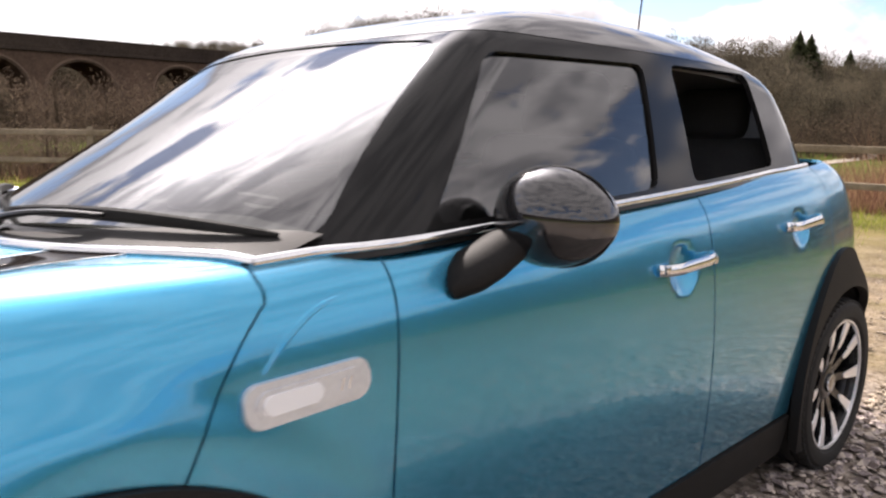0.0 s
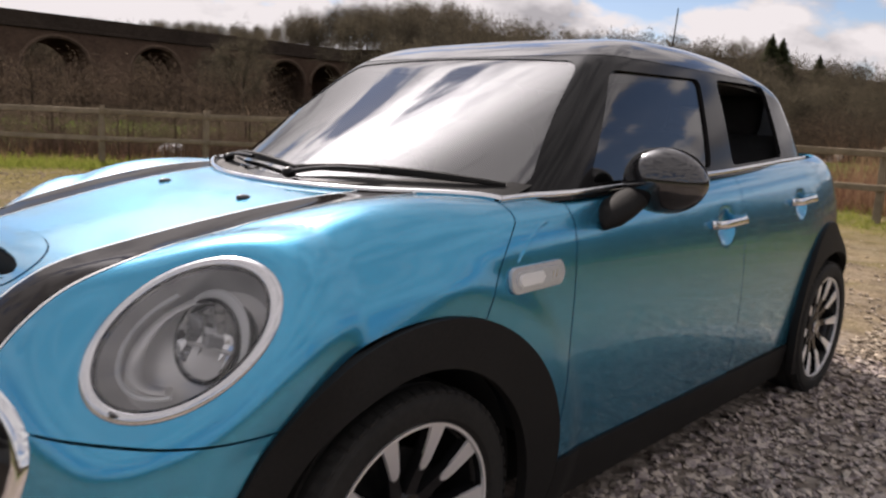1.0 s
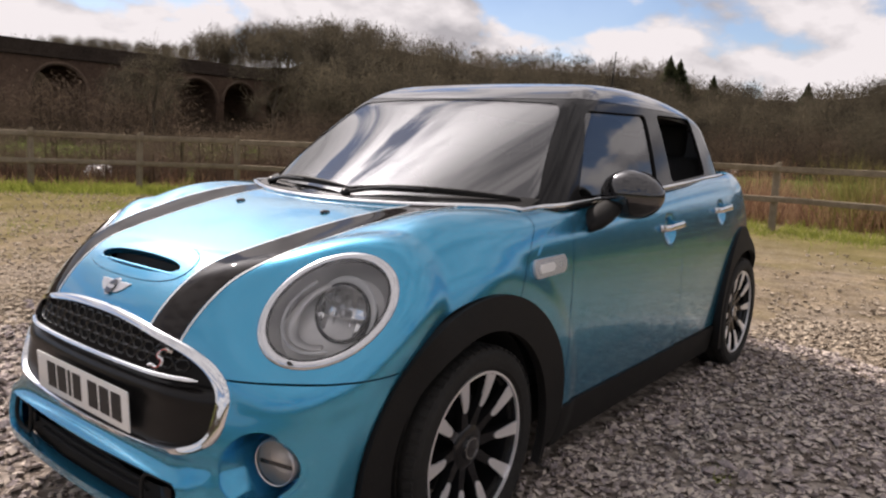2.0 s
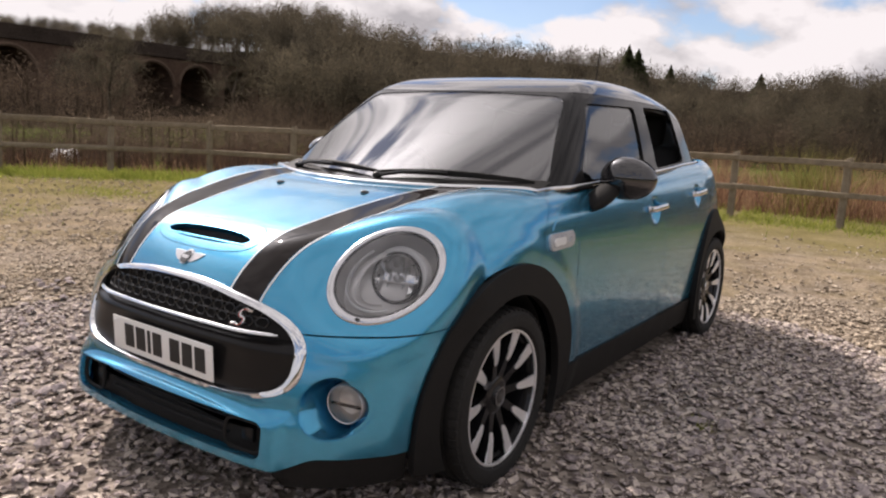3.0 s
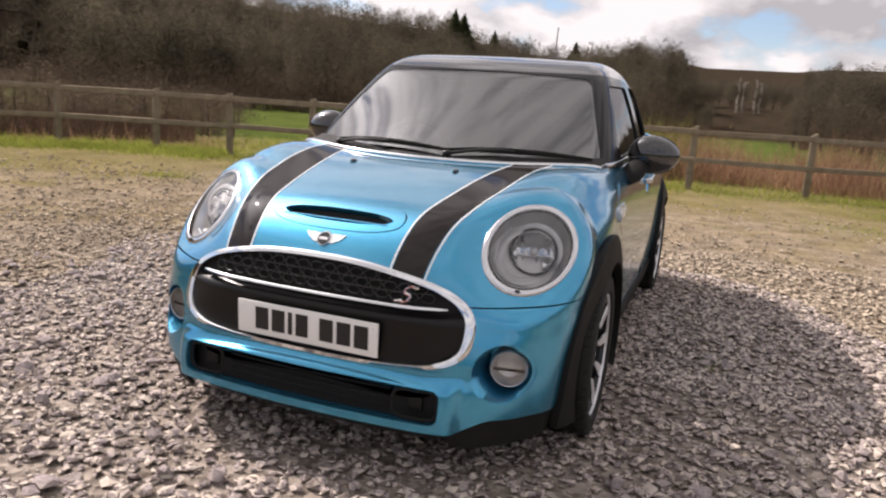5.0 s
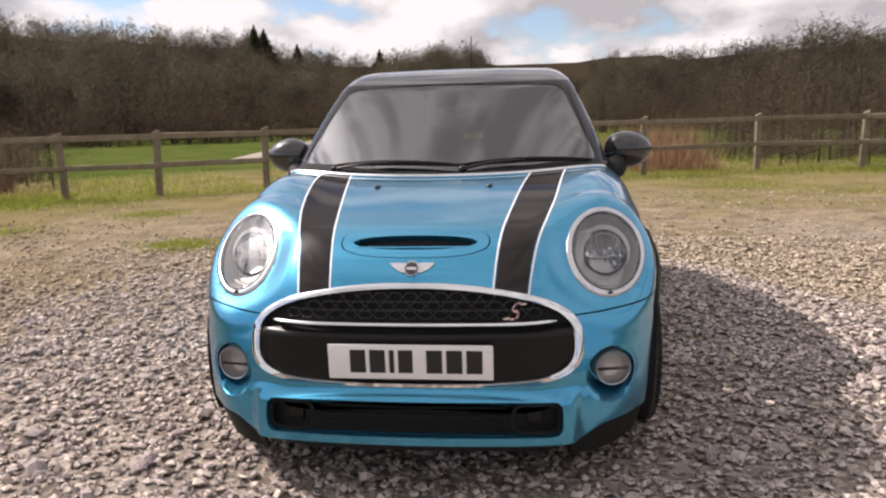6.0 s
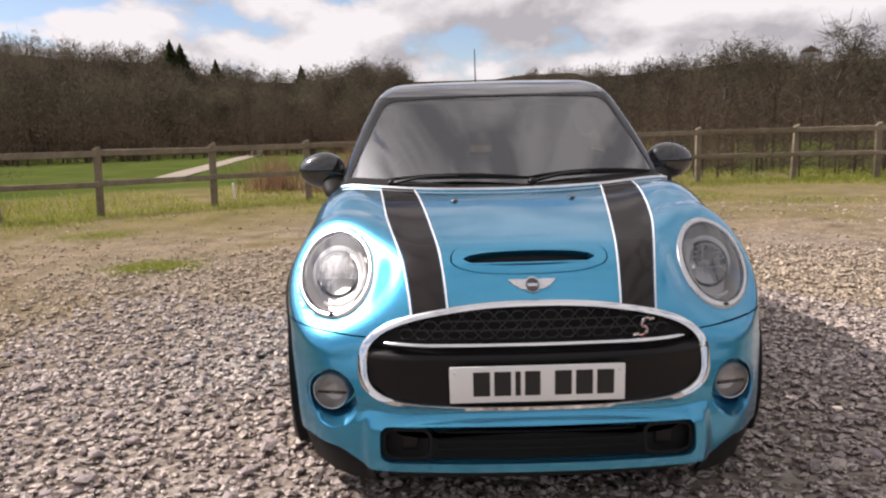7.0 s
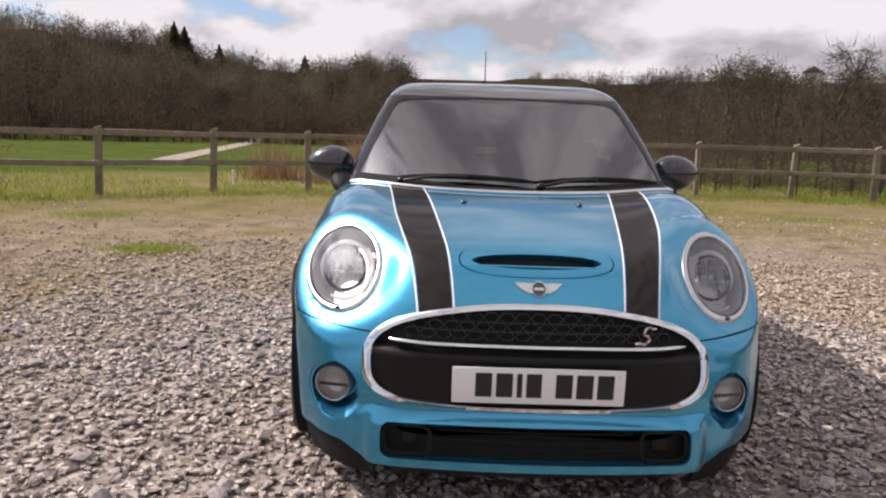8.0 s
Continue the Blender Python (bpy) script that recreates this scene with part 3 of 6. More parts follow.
def clip(s, g):
    """The part of a sheet where g(points) is positive."""
    val = g(s.v)
    v, n, faces, cut, keep = list(s.v), list(s.n), [], {}, {}

    def cross(a, b):
        key = (a, b) if a < b else (b, a)
        if key not in cut:
            a, b = key
            t = val[a] / (val[a] - val[b])
            v.append(s.v[a] + t * (s.v[b] - s.v[a]))
            m = s.n[a] + t * (s.n[b] - s.n[a])
            n.append(m / (np.linalg.norm(m) + 1e-12))
            cut[key] = len(v) - 1
        return cut[key]

    pos = val > 0
    for face in s.f:
        k = [pos[i] for i in face]
        if all(k):
            faces.append(face)
        elif any(k):
            out = []
            for i, a in enumerate(face):
                b = face[(i + 1) % len(face)]
                if pos[a]:
                    out.append(a)
                if pos[a] != pos[b]:
                    out.append(cross(a, b))
            if len(out) > 2:
                faces.append(tuple(out))
    used = sorted({i for face in faces for i in face})
    keep = {old: i for i, old in enumerate(used)}
    if not used:
        return Sheet(np.zeros((0, 3)), np.zeros((0, 3)), [])
    return Sheet(np.array(v)[used], np.array(n)[used], [tuple(keep[i] for i in face) for face in faces])


def clips(s, *gs):
    for g in gs:
        s = clip(s, g)
    return s


def flip(s):
    return Sheet(s.v * (-1, 1, 1), s.n * (-1, 1, 1), [tuple(reversed(f)) for f in s.f])


def moved(s, d):
    return Sheet(s.v + s.n * d, s.n, s.f)


def join(*sheets):
    v, n, f, k = [], [], [], 0
    for s in sheets:
        v.append(s.v), n.append(s.n)
        f += [tuple(i + k for i in face) for face in s.f]
        k += len(s.v)
    return Sheet(np.concatenate(v), np.concatenate(n), f)


def with_edge(s, depth):
    """A sheet with its free borders turned inwards, which gives the panel its thickness at a joint."""
    count = {}
    for face in s.f:
        for i, a in enumerate(face):
            b = face[(i + 1) % len(face)]
            key = (a, b) if a < b else (b, a)
            count[key] = None if key in count else (a, b)
    v, n, f = list(s.v), list(s.n), list(s.f)
    for e in count.values():
        if e is None:
            continue
        a, b = e
        if abs(s.v[a][0]) < 1e-5 and abs(s.v[b][0]) < 1e-5:
            continue
        m = np.cross(s.v[b] - s.v[a], s.n[a] + s.n[b])
        ln = np.linalg.norm(m)
        if ln < 1e-10:
            continue
        m = m / ln
        k = len(v)
        v += [s.v[a], s.v[b], s.v[b] - s.n[b] * depth, s.v[a] - s.n[a] * depth]
        n += [m] * 4
        f.append((k + 1, k, k + 3, k + 2))
    return Sheet(np.array(v), np.array(n), f)


def sheet_mesh(name, s, mat):
    me = bpy.data.meshes.new(name)
    me.from_pydata(s.v.tolist(), [], [list(f) for f in s.f])
    me.materials.append(mat)
    me.shade_smooth()
    me.normals_split_custom_set_from_vertices(s.n.tolist())
    return me


def panel(name, s, mat, parent, label="", edge=0.012):
    return child(name, sheet_mesh(name, with_edge(s, edge) if edge else s, mat), parent, label)


# ---- the car: outlines of its panels, positive inside ----
X, Y, Z = (lambda p: np.abs(p[:, 0])), (lambda p: p[:, 1]), (lambda p: p[:, 2])
GAP = 0.0022


def arch_front(p):
    return (np.sqrt(((Y(p) - 0.047) / 0.488) ** 2 + ((Z(p) - 0.29) / 0.467) ** 2) - 1) * 0.48


def arch_rear(p):
    return (np.sqrt(((Y(p) - 2.61) / 0.41) ** 2 + ((Z(p) - 0.29) / 0.50) ** 2) - 1) * 0.44


def wheel_hole(cy, r=0.352):
    return lambda p: np.sqrt((Y(p) - cy) ** 2 + (Z(p) - 0.312) ** 2) - r


GRILLE_A, GRILLE_UP, GRILLE_DOWN, GRILLE_Z, GRILLE_E = 0.541, 0.184, 0.140, 0.520, (2.25, 3.8)


def grille_g(p, a=GRILLE_A, up=GRILLE_UP, down=GRILLE_DOWN, c=GRILLE_Z):
    b, e = np.where(Z(p) > c, up, down), np.where(Z(p) > c, *GRILLE_E)
    return 1 - ((X(p) / a) ** e + (np.abs(Z(p) - c) / b) ** e)


def bonnet_edge(z):
    d = np.clip(z - 0.76, -0.1, 0.3)
    return np.minimum(0.228 + 0.55 * d + 40 * np.maximum(d, 0) ** 4, 0.364)


def door_edge(z):
    return 0.586 - 0.096 * (0.97 - z)


def lamp_r(p):
    q = p * np.where(p[:, :1] < 0, (-1, 1, 1), (1, 1, 1)) - LAMP_C
    return np.sqrt((q @ LAMP_U / 0.144) ** 2 + (q @ LAMP_V / 0.197) ** 2) + np.where(q @ LAMP_N < -0.2, 9, 0)


def rounded_box(u, v, cu, cv, a, b, r):
    """Positive within a rounded rectangle."""
    qu, qv = np.abs(u - cu) - a + r, np.abs(v - cv) - b + r
    return r - np.sqrt(np.maximum(qu, 0) ** 2 + np.maximum(qv, 0) ** 2) - np.minimum(np.maximum(qu, qv), 0)


def poly(u, v, corners, r=0.03):
    """Positive within a convex polygon given against the clock, its corners softened."""
    g = None
    for (u0, v0), (u1, v1) in zip(corners, corners[1:] + corners[:1]):
        ln = math.hypot(u1 - u0, v1 - v0)
        d = ((u1 - u0) * (v - v0) - (v1 - v0) * (u - u0)) / ln
        g = d if g is None else smin(g, d, r)
    return g


FRONT_GLASS = [(0.70, 1.012), (1.435, 1.045), (1.53, 1.348), (0.955, 1.336)]
REAR_GLASS = [(1.615, 1.052), (2.19, 1.080), (2.21, 1.366), (1.675, 1.358)]

car = thing("car", (-0.010, 0.0, 0.0), 0.0, label="light metallic blue hatchback, black roof and bonnet stripes, on gravel", category="car")

lower = shell(body_f, 0.10, 2.50, 0.45, np.linspace(-27, 90, 108), 76, 120)
low = clip(lower, lambda p: Z(p) - 0.14)

# bonnet: one clamshell over both wings, open for the lamps and the scoop
above_seam = lambda p: Z(p) - (0.590 + 0.018 * step(-0.65, -0.3, Y(p)))
SCOOP = lambda p: (1 - (X(p) / 0.208) ** 2.6 - (np.abs(Z(p) - 0.811) / 0.0185) ** 2.0) * 0.01 + np.where(Y(p) > -0.35, -1, 0)
bonnet_half = clips(low, lambda p: above_seam(p) - GAP, lambda p: bonnet_edge(Z(p)) - GAP - Y(p), lambda p: cowl(X(p)) - 0.004 - Y(p), lambda p: arch_front(p) - 0.001, lambda p: -grille_g(p) - 0.004, lambda p: lamp_r(p) - 1.0)
OVAL = lambda p: (1 - ((X(p) / 0.245) ** 2.6 + (np.abs(Z(p) - 0.814) / 0.043) ** 2.6)) * 0.06 + np.where(Y(p) > -0.30, -1, 0)
bonnet_skin = clips(bonnet_half, lambda p: -OVAL(p) - 0.0014)
scoop_skin = moved(clips(bonnet_half, lambda p: OVAL(p) - 0.0014, lambda p: -SCOOP(p)), 0.002)
in_line = spline((-0.72, 0.252), (-0.673, 0.258), (-0.35, 0.303), (0.0, 0.352), (0.25, 0.390))
out_line = spline((-0.72, 0.363), (-0.66, 0.374), (-0.35, 0.448), (0.0, 0.502), (0.3, 0.538))
STRIPE_IN, STRIPE_OUT = (lambda p: in_line(Y(p))), (lambda p: out_line(Y(p)))
band = clips(moved(bonnet_skin, 0.0012), lambda p: X(p) - STRIPE_IN(p), lambda p: STRIPE_OUT(p) - X(p))
black_band = clips(band, lambda p: X(p) - STRIPE_IN(p) - 0.008, lambda p: STRIPE_OUT(p) - 0.008 - X(p))
white_in = clips(band, lambda p: STRIPE_IN(p) + 0.0055 - X(p))
white_out = clips(band, lambda p: X(p) - STRIPE_OUT(p) + 0.0055)
bonnet = panel("bonnet", join(bonnet_skin, flip(bonnet_skin)), M["paint"], car, "blue metallic clamshell bonnet with a scoop")

panel("bonnet_scoop", join(scoop_skin, flip(scoop_skin)), M["paint"], bonnet, "blue scoop insert with a dark slot", 0.02)
for way in ((lambda s: s), flip):
    panel("bonnet_stripe", way(black_band), M["stripe"], bonnet, "satin black bonnet stripe", 0)
    panel("pinstripe", way(white_in), M["white_line"], bonnet, "thin white stripe edge", 0)
    panel("pinstripe", way(white_out), M["white_line"], bonnet, "thin white stripe edge", 0)

# front bumper
FOG = np.array((0.634, 0.396))
INTAKE = lambda p: rounded_box(X(p), Z(p), 0.0, 0.287, 0.474, 0.056, 0.028)
fog_d = lambda p: np.sqrt(((X(p) - FOG[0]) / 1.0) ** 2 + ((Z(p) - FOG[1])) ** 2)
skirt = lambda y, x: 0.204 + 0.046 * step(0.50, 0.62, x)
bumper_half = clips(low, lambda p: -above_seam(p) - GAP, lambda p: arch_front(p) - 0.001, lambda p: 0.2 - Y(p), lambda p: -grille_g(p) - 0.004, lambda p: Z(p) - skirt(Y(p), X(p)), lambda p: -INTAKE(p), lambda p: fog_d(p) - 0.090)
bumper = panel("front_bumper", join(bumper_half, flip(bumper_half)), M["paint"], car, "blue front bumper with a black lower intake", 0.035)
valance_half = clips(low, lambda p: arch_front(p) - 0.001, lambda p: 0.2 - Y(p), lambda p: skirt(Y(p), X(p)) - 0.001 - Z(p), lambda p: X(p) - 0.50)
for way in ((lambda s: s), flip):
    panel("lower_valance", way(moved(valance_half, -0.012)), M["trim"], bumper, "grained black lower edge")
intake_back = moved(clips(lower, lambda p: INTAKE(p) + 0.10, lambda p: -Y(p)), -0.06)
panel("intake_back", join(intake_back, flip(intake_back)), M["dark"], bumper, "black intake backing", 0)

for side in (1, -1):
    way = (lambda s: s) if side > 0 else flip
    wing = clips(low, lambda p: Y(p) - bonnet_edge(Z(p)) - GAP, lambda p: door_edge(Z(p)) - GAP - Y(p), lambda p: arch_front(p) - 0.001, lambda p: Z(p) - 0.288, lambda p: belt(Y(p)) - Z(p), lambda p: X(p) - 0.6)
    panel("front_wing", way(wing), M["paint"], car)
    door_f = clips(low, lambda p: Y(p) - door_edge(Z(p)) - GAP, lambda p: 1.62 - GAP - Y(p), lambda p: Z(p) - 0.290, lambda p: belt(Y(p)) - Z(p), lambda p: X(p) - 0.5)
    door_r = clips(low, lambda p: Y(p) - 1.62 - GAP, lambda p: 2.46 - GAP - Y(p), lambda p: arch_rear(p) - 0.003, lambda p: Z(p) - 0.295, lambda p: belt(Y(p)) - Z(p), lambda p: X(p) - 0.5)
    panel("front_door", way(door_f), M["paint"], car)
    panel("rear_door", way(door_r), M["paint"], car)
    quarter = clips(low, lambda p: Y(p) - 2.46 - GAP, lambda p: arch_rear(p) - 0.001, lambda p: Z(p) - 0.25, lambda p: belt(Y(p)) - Z(p), lambda p: np.maximum(cabin_f(p) + 0.015, 1.0 - Z(p)))
    panel("rear_quarter", way(quarter), M["paint"], car)
    # grained black cladding: arches and sill
    for cy, arch in ((0.0, arch_front), (2.567, arch_rear)):
        ring = clips(low, lambda p: -arch(p), wheel_hole(cy), lambda p: np.abs(0.62 - np.abs(Y(p) - cy)) + 1e-4, lambda p: Z(p) - 0.16, lambda p: X(p) - 0.45)
        w = step(0.15, 0.0, wheel_hole(cy)(ring.v)) * step(3.00, 2.70, ring.v[:, 1])
        lip = (0.864 if cy < 1 else 0.848) - 0.045 * step(-0.12, -0.38, ring.v[:, 1])
        out = (1 - w) * (ring.v[:, 0] + 0.008) + w * np.maximum(ring.v[:, 0] + 0.010, lip)
        ring = Sheet(np.stack([out, ring.v[:, 1], ring.v[:, 2]], 1), ring.n, ring.f)
        panel("wheel_arch_trim", way(ring), M["trim"], car, "grained black plastic wheel arch trim", 0.03)
    sill = clips(low, lambda p: arch_front(p) - 0.002, lambda p: Y(p) - 0.3, lambda p: arch_rear(p) - 0.002, lambda p: 2.7 - Y(p), lambda p: 0.286 - Z(p), lambda p: X(p) - 0.5)
    panel("sill_trim", way(moved(sill, 0.008)), M["trim"], car, "grained black plastic sill", 0.03)

# ---- the glasshouse ----
upper = shell(cabin_f, 1.15, 2.35, 0.93, np.linspace(-3, 90, 76), 64, 60)
upper = clips(upper, lambda p: Z(p) - belt(Y(p)) + 0.012, lambda p: Y(p) - cowl(X(p)) - 0.004)
ROOF_EDGE = lambda p: Z(p) - (1.383 - 0.05 * np.maximum(0.98 - Y(p), 0) - 0.055 * np.maximum(Y(p) - 1.9, 0) ** 2)
SCREEN = lambda p: smin(smin(smin((0.752 - 0.435 * (Z(p) - 0.975)) - X(p) - 0.047, (Z(p) - 0.985 - 0.012 * X(p)), 0.05), 1.372 - 0.05 * X(p) ** 2 - Z(p), 0.05), (1.30 - Y(p)), 0.05)
glass_f = lambda p: poly(Y(p), Z(p), FRONT_GLASS)
glass_r = lambda p: poly(Y(p), Z(p), REAR_GLASS)
roof_half = clips(upper, ROOF_EDGE, lambda p: -SCREEN(p) - 0.002, lambda p: Y(p) - screen_y(X(p), 1.372) + 0.02)
roof = panel("roof", join(roof_half, flip(roof_half)), M["gloss_black"], car, "glossy black roof panel", 0.006)
screen_half = moved(clips(upper, SCREEN), -0.003)
screen_ob = panel("windscreen", join(screen_half, flip(screen_half)), M["screen_glass"], car, "raked reflective windscreen", 0)
screen_ob.visible_shadow = False
SIDE_ROOF = lambda p: np.minimum(-ROOF_EDGE(p), 1) - GAP
REAR_WINDOW = lambda p: rounded_box(X(p), Z(p), 0, 1.20, 0.50, 0.12, 0.05) + np.where(Y(p) < 2.4, -1, 0)
frame_half = clips(upper, lambda p: -REAR_WINDOW(p), lambda p: np.maximum(SIDE_ROOF(p), 0.02 - Y(p) + screen_y(X(p), 1.372) - 0.04 + GAP), lambda p: -SCREEN(p), lambda p: np.maximum(-glass_f(p), 0.45 - X(p)), lambda p: np.maximum(-glass_r(p), 0.45 - X(p)))
for side in (1, -1):
    way = (lambda s: s) if side > 0 else flip
    panel("window_frame", way(frame_half), M["pillar"], car, "gloss black pillars and window surround", 0.016)
    pane = clips(upper, lambda p: glass_f(p) + 0.006, lambda p: X(p) - 0.45)
    g = panel("window_glass", way(moved(pane, -0.010)), M["door_glass"], car, "reflective tinted door glass, closed", 0)
    g.visible_shadow = False
far_pane = flip(moved(clips(upper, lambda p: glass_r(p) + 0.006, lambda p: X(p) - 0.45), -0.010))
panel("window_glass", far_pane, M["privacy_glass"], car, "dark privacy glass, closed", 0)
rear_half = moved(clips(upper, lambda p: REAR_WINDOW(p) + 0.004), -0.006)
panel("rear_window", join(rear_half, flip(rear_half)), M["privacy_glass"], car, "tinted tailgate glass", 0)
lining = moved(clips(upper, lambda p: ROOF_EDGE(p) + 0.02, lambda p: -SCREEN(p) - 0.02), -0.03)
panel("headlining", join(lining, flip(lining)), M["lining"], car, "grey cloth headlining", 0)


# ---- wheels ----
def wheel(name_at, steer=0.0):
    """A wheel whose axle lies along x, its face towards +x, with its centre at the origin."""
    w = child("wheel", None, car)
    w.empty_display_size = 0.1
    tread = [(-0.085, 0.234), (-0.098, 0.246), (-0.1025, 0.266), (-0.098, 0.288), (-0.086, 0.302), (-0.070, 0.3065), (-0.052, 0.3075), (-0.050, 0.3005), (-0.040, 0.3005), (-0.038, 0.308), (-0.006, 0.308), (-0.004, 0.301), (0.004, 0.301), (0.006, 0.308), (0.038, 0.308), (0.040, 0.3005), (0.050, 0.3005), (0.052, 0.3075), (0.070, 0.3065), (0.086, 0.302), (0.098, 0.288), (0.1025, 0.266), (0.098, 0.246), (0.085, 0.234), (0.06, 0.220), (-0.06, 0.220), (-0.085, 0.234)]
    bm = lathe(tread, 72)
    # cross grooves in the shoulders
    tyre = part("tyre", bm, M["rubber"], w, "black rubber tyre", angle=28)
    lugs = bmesh.new()
    for i in range(60):
        a = 2 * math.pi * i / 60
        b2 = block((0.030, 0.0225, 0.008), (0, 0, 0), 0.002, 1, (0, 12, 0))
        bmesh.ops.translate(b2, vec=(0.078, 0, 0.3035), verts=b2.verts)
        bmesh.ops.rotate(b2, matrix=Matrix.Rotation(a, 3, "X"), verts=b2.verts)
        me = bpy.data.meshes.new("tmp")
        b2.to_mesh(me)
        b2.free()
        lugs.from_mesh(me)
        bpy.data.meshes.remove(me)
    part("tread_block", lugs, M["rubber"], tyre)
    part("rim_barrel", lathe([(-0.09, 0.232), (0.085, 0.235), (0.088, 0.230), (0.02, 0.210), (-0.09, 0.205)], 64), M["rim_black"], w)
    part("rim_lip", lathe([(0.082, 0.2358), (0.0905, 0.2338), (0.0905, 0.2270), (0.082, 0.2260), (0.082, 0.2358)], 72), M["satin_metal"], w, "machined bright rim lip")
    part("brake_disc", lathe([(-0.02, 0.15), (0.0, 0.15), (0.0, 0.06), (-0.02, 0.06)], 40), M["rim_black"], w, "dark brake disc")
    part("hub", lathe([(-0.03, 0.0001), (-0.03, 0.075), (0.052, 0.070), (0.060, 0.058), (0.061, 0.036), (0.066, 0.034), (0.068, 0.028), (0.068, 0.0001)], 40), M["rim_black"], w)
    part("hub_cap", lathe([(0.066, 0.0285), (0.0705, 0.0275), (0.0715, 0.022), (0.0715, 0.0001)], 32), M["gloss_black"], w, "dark centre cap")
    part("hub_ring", lathe([(0.067, 0.0325), (0.0715, 0.0315), (0.0715, 0.0285), (0.067, 0.028)], 32), M["chrome"], w, "bright cap ring")
    for i in range(10):
        a = 2 * math.pi * (i + 0.5) / 10
        bm = bmesh.new()
        prof = [(0.045, 0.022, 0.052), (0.107, 0.017, 0.062), (0.161, 0.0185, 0.074), (0.222, 0.0255, 0.080)]
        rings = []
        for r, hw, top in prof:
            rings.append([bm.verts.new(q) for q in ((top, -hw * 0.8, r), (top, hw * 0.8, r), (top - 0.018, hw, r), (top - 0.03, hw * 0.8, r), (top - 0.03, -hw * 0.8, r), (top - 0.018, -hw, r))])
        for p, q in zip(rings, rings[1:]):
            for k in range(6):
                bm.faces.new((p[k], p[(k + 1) % 6], q[(k + 1) % 6], q[k]))
        bm.faces.new(rings[0]), bm.faces.new(rings[-1])
        bmesh.ops.rotate(bm, matrix=Matrix.Rotation(a, 3, "X"), verts=bm.verts)
        sp = part("spoke", bm, M["rim_black"], w, angle=50)
        pad = bmesh.new()
        rings = []
        for r, hw in ((0.124, 0.004), (0.132, 0.011), (0.148, 0.0145), (0.184, 0.0175), (0.2245, 0.0225)):
            top = np.interp(r, [p[0] for p in prof], [p[2] for p in prof]) + 0.0015
            rings.append([pad.verts.new(q) for q in ((top + 0.002, -hw * 0.92, r), (top + 0.002, hw * 0.92, r), (top - 0.004, hw, r), (top - 0.004, -hw, r))])
        for p, q in zip(rings, rings[1:]):
            for k in range(4):
                pad.faces.new((p[k], p[(k + 1) % 4], q[(k + 1) % 4], q[k]))
        pad.faces.new(rings[0]), pad.faces.new(rings[-1])
        bmesh.ops.rotate(pad, matrix=Matrix.Rotation(a, 3, "X"), verts=pad.verts)
        part("spoke_face", pad, M["satin_metal"], sp, "machined spoke end")
    w.matrix_basis = pose(*name_at, 0, 0, steer)
    return w


fl = wheel((0.750, 0.0, 0.306), 1.0)
for at, turn in (((-0.744, 0.0, 0.306), 181.0), ((0.742, 2.567, 0.306), 0.0), ((-0.742, 2.567, 0.306), 180.0)):
    copy_thing(fl, pose(*at, 0, 0, turn))
# dark liners inside the arches, and the underside
for side in (1, -1):
    for cy in (0.0, 2.567):
        bm = bmesh.new()
        rings = []
        for x in (0.50, 0.795):
            rings.append([bm.verts.new((side * x, cy + 0.362 * math.cos(radians(a)), 0.312 + 0.362 * math.sin(radians(a)))) for a in range(-32, 213, 7)])
        for k in range(len(rings[0]) - 1):
            bm.faces.new((rings[0][k], rings[0][k + 1], rings[1][k + 1], rings[1][k]))
        bm.faces.new(rings[0])
        part("arch_liner", bm, M["dark"], car, "black wheel arch liner")
part("floor_pan", block((1.36, 3.2, 0.16), (0, 1.25, 0.24), 0.03), M["dark"], car, "dark underside")
part("engine_bay", block((0.94, 0.62, 0.42), (0, -0.2, 0.45), 0.05), M["dark"], car, "dark engine bay")

# ---- headlights ----
def leave(points, way):
    """How far along a way each point leaves the lower body."""
    p, w = np.asarray(points, float), np.asarray(way, float)
    lo, hi = np.full(len(p), -0.4), np.full(len(p), 0.4)
    for _ in range(24):
        mid = (lo + hi) / 2
        inside = body_f(p + w * mid[:, None]) < 0
        lo, hi = np.where(inside, mid, lo), np.where(inside, hi, mid)
    return lo


class Table:
    """Depths of the body behind a plane, looked up between the knots of a grid."""

    def __init__(self, origin, u, v, way, us, vs):
        pts = [np.asarray(origin) + np.asarray(u) * a + np.asarray(v) * b for a in us for b in vs]
        self.us, self.vs, self.d = us, vs, leave(pts, way).reshape(len(us), len(vs))

    def at(self, a, b):
        i = min(max(int(np.searchsorted(self.us, a)) - 1, 0), len(self.us) - 2)
        j = min(max(int(np.searchsorted(self.vs, b)) - 1, 0), len(self.vs) - 2)
        p, q = (a - self.us[i]) / (self.us[i + 1] - self.us[i]), (b - self.vs[j]) / (self.vs[j + 1] - self.vs[j])
        d = self.d
        return float((1 - p) * ((1 - q) * d[i, j] + q * d[i, j + 1]) + p * ((1 - q) * d[i + 1, j] + q * d[i + 1, j + 1]))


lamp_table = Table(LAMP_C, LAMP_U, LAMP_V, LAMP_N, np.linspace(-0.16, 0.16, 49), np.linspace(-0.21, 0.21, 57))
nose_table = Table((0, -0.6, 0), (1, 0, 0), (0, 0, 1), (0, -1, 0), np.linspace(0, 0.75, 101), np.linspace(0.13, 0.85, 97))
side_table = Table((0.6, 0, 0), (0, 1, 0), (0, 0, 1), (1, 0, 0), np.linspace(-0.2, 2.8, 101), np.linspace(0.15, 1.09, 61))


def side_at(y, z):
    return 0.6 + side_table.at(y, z)


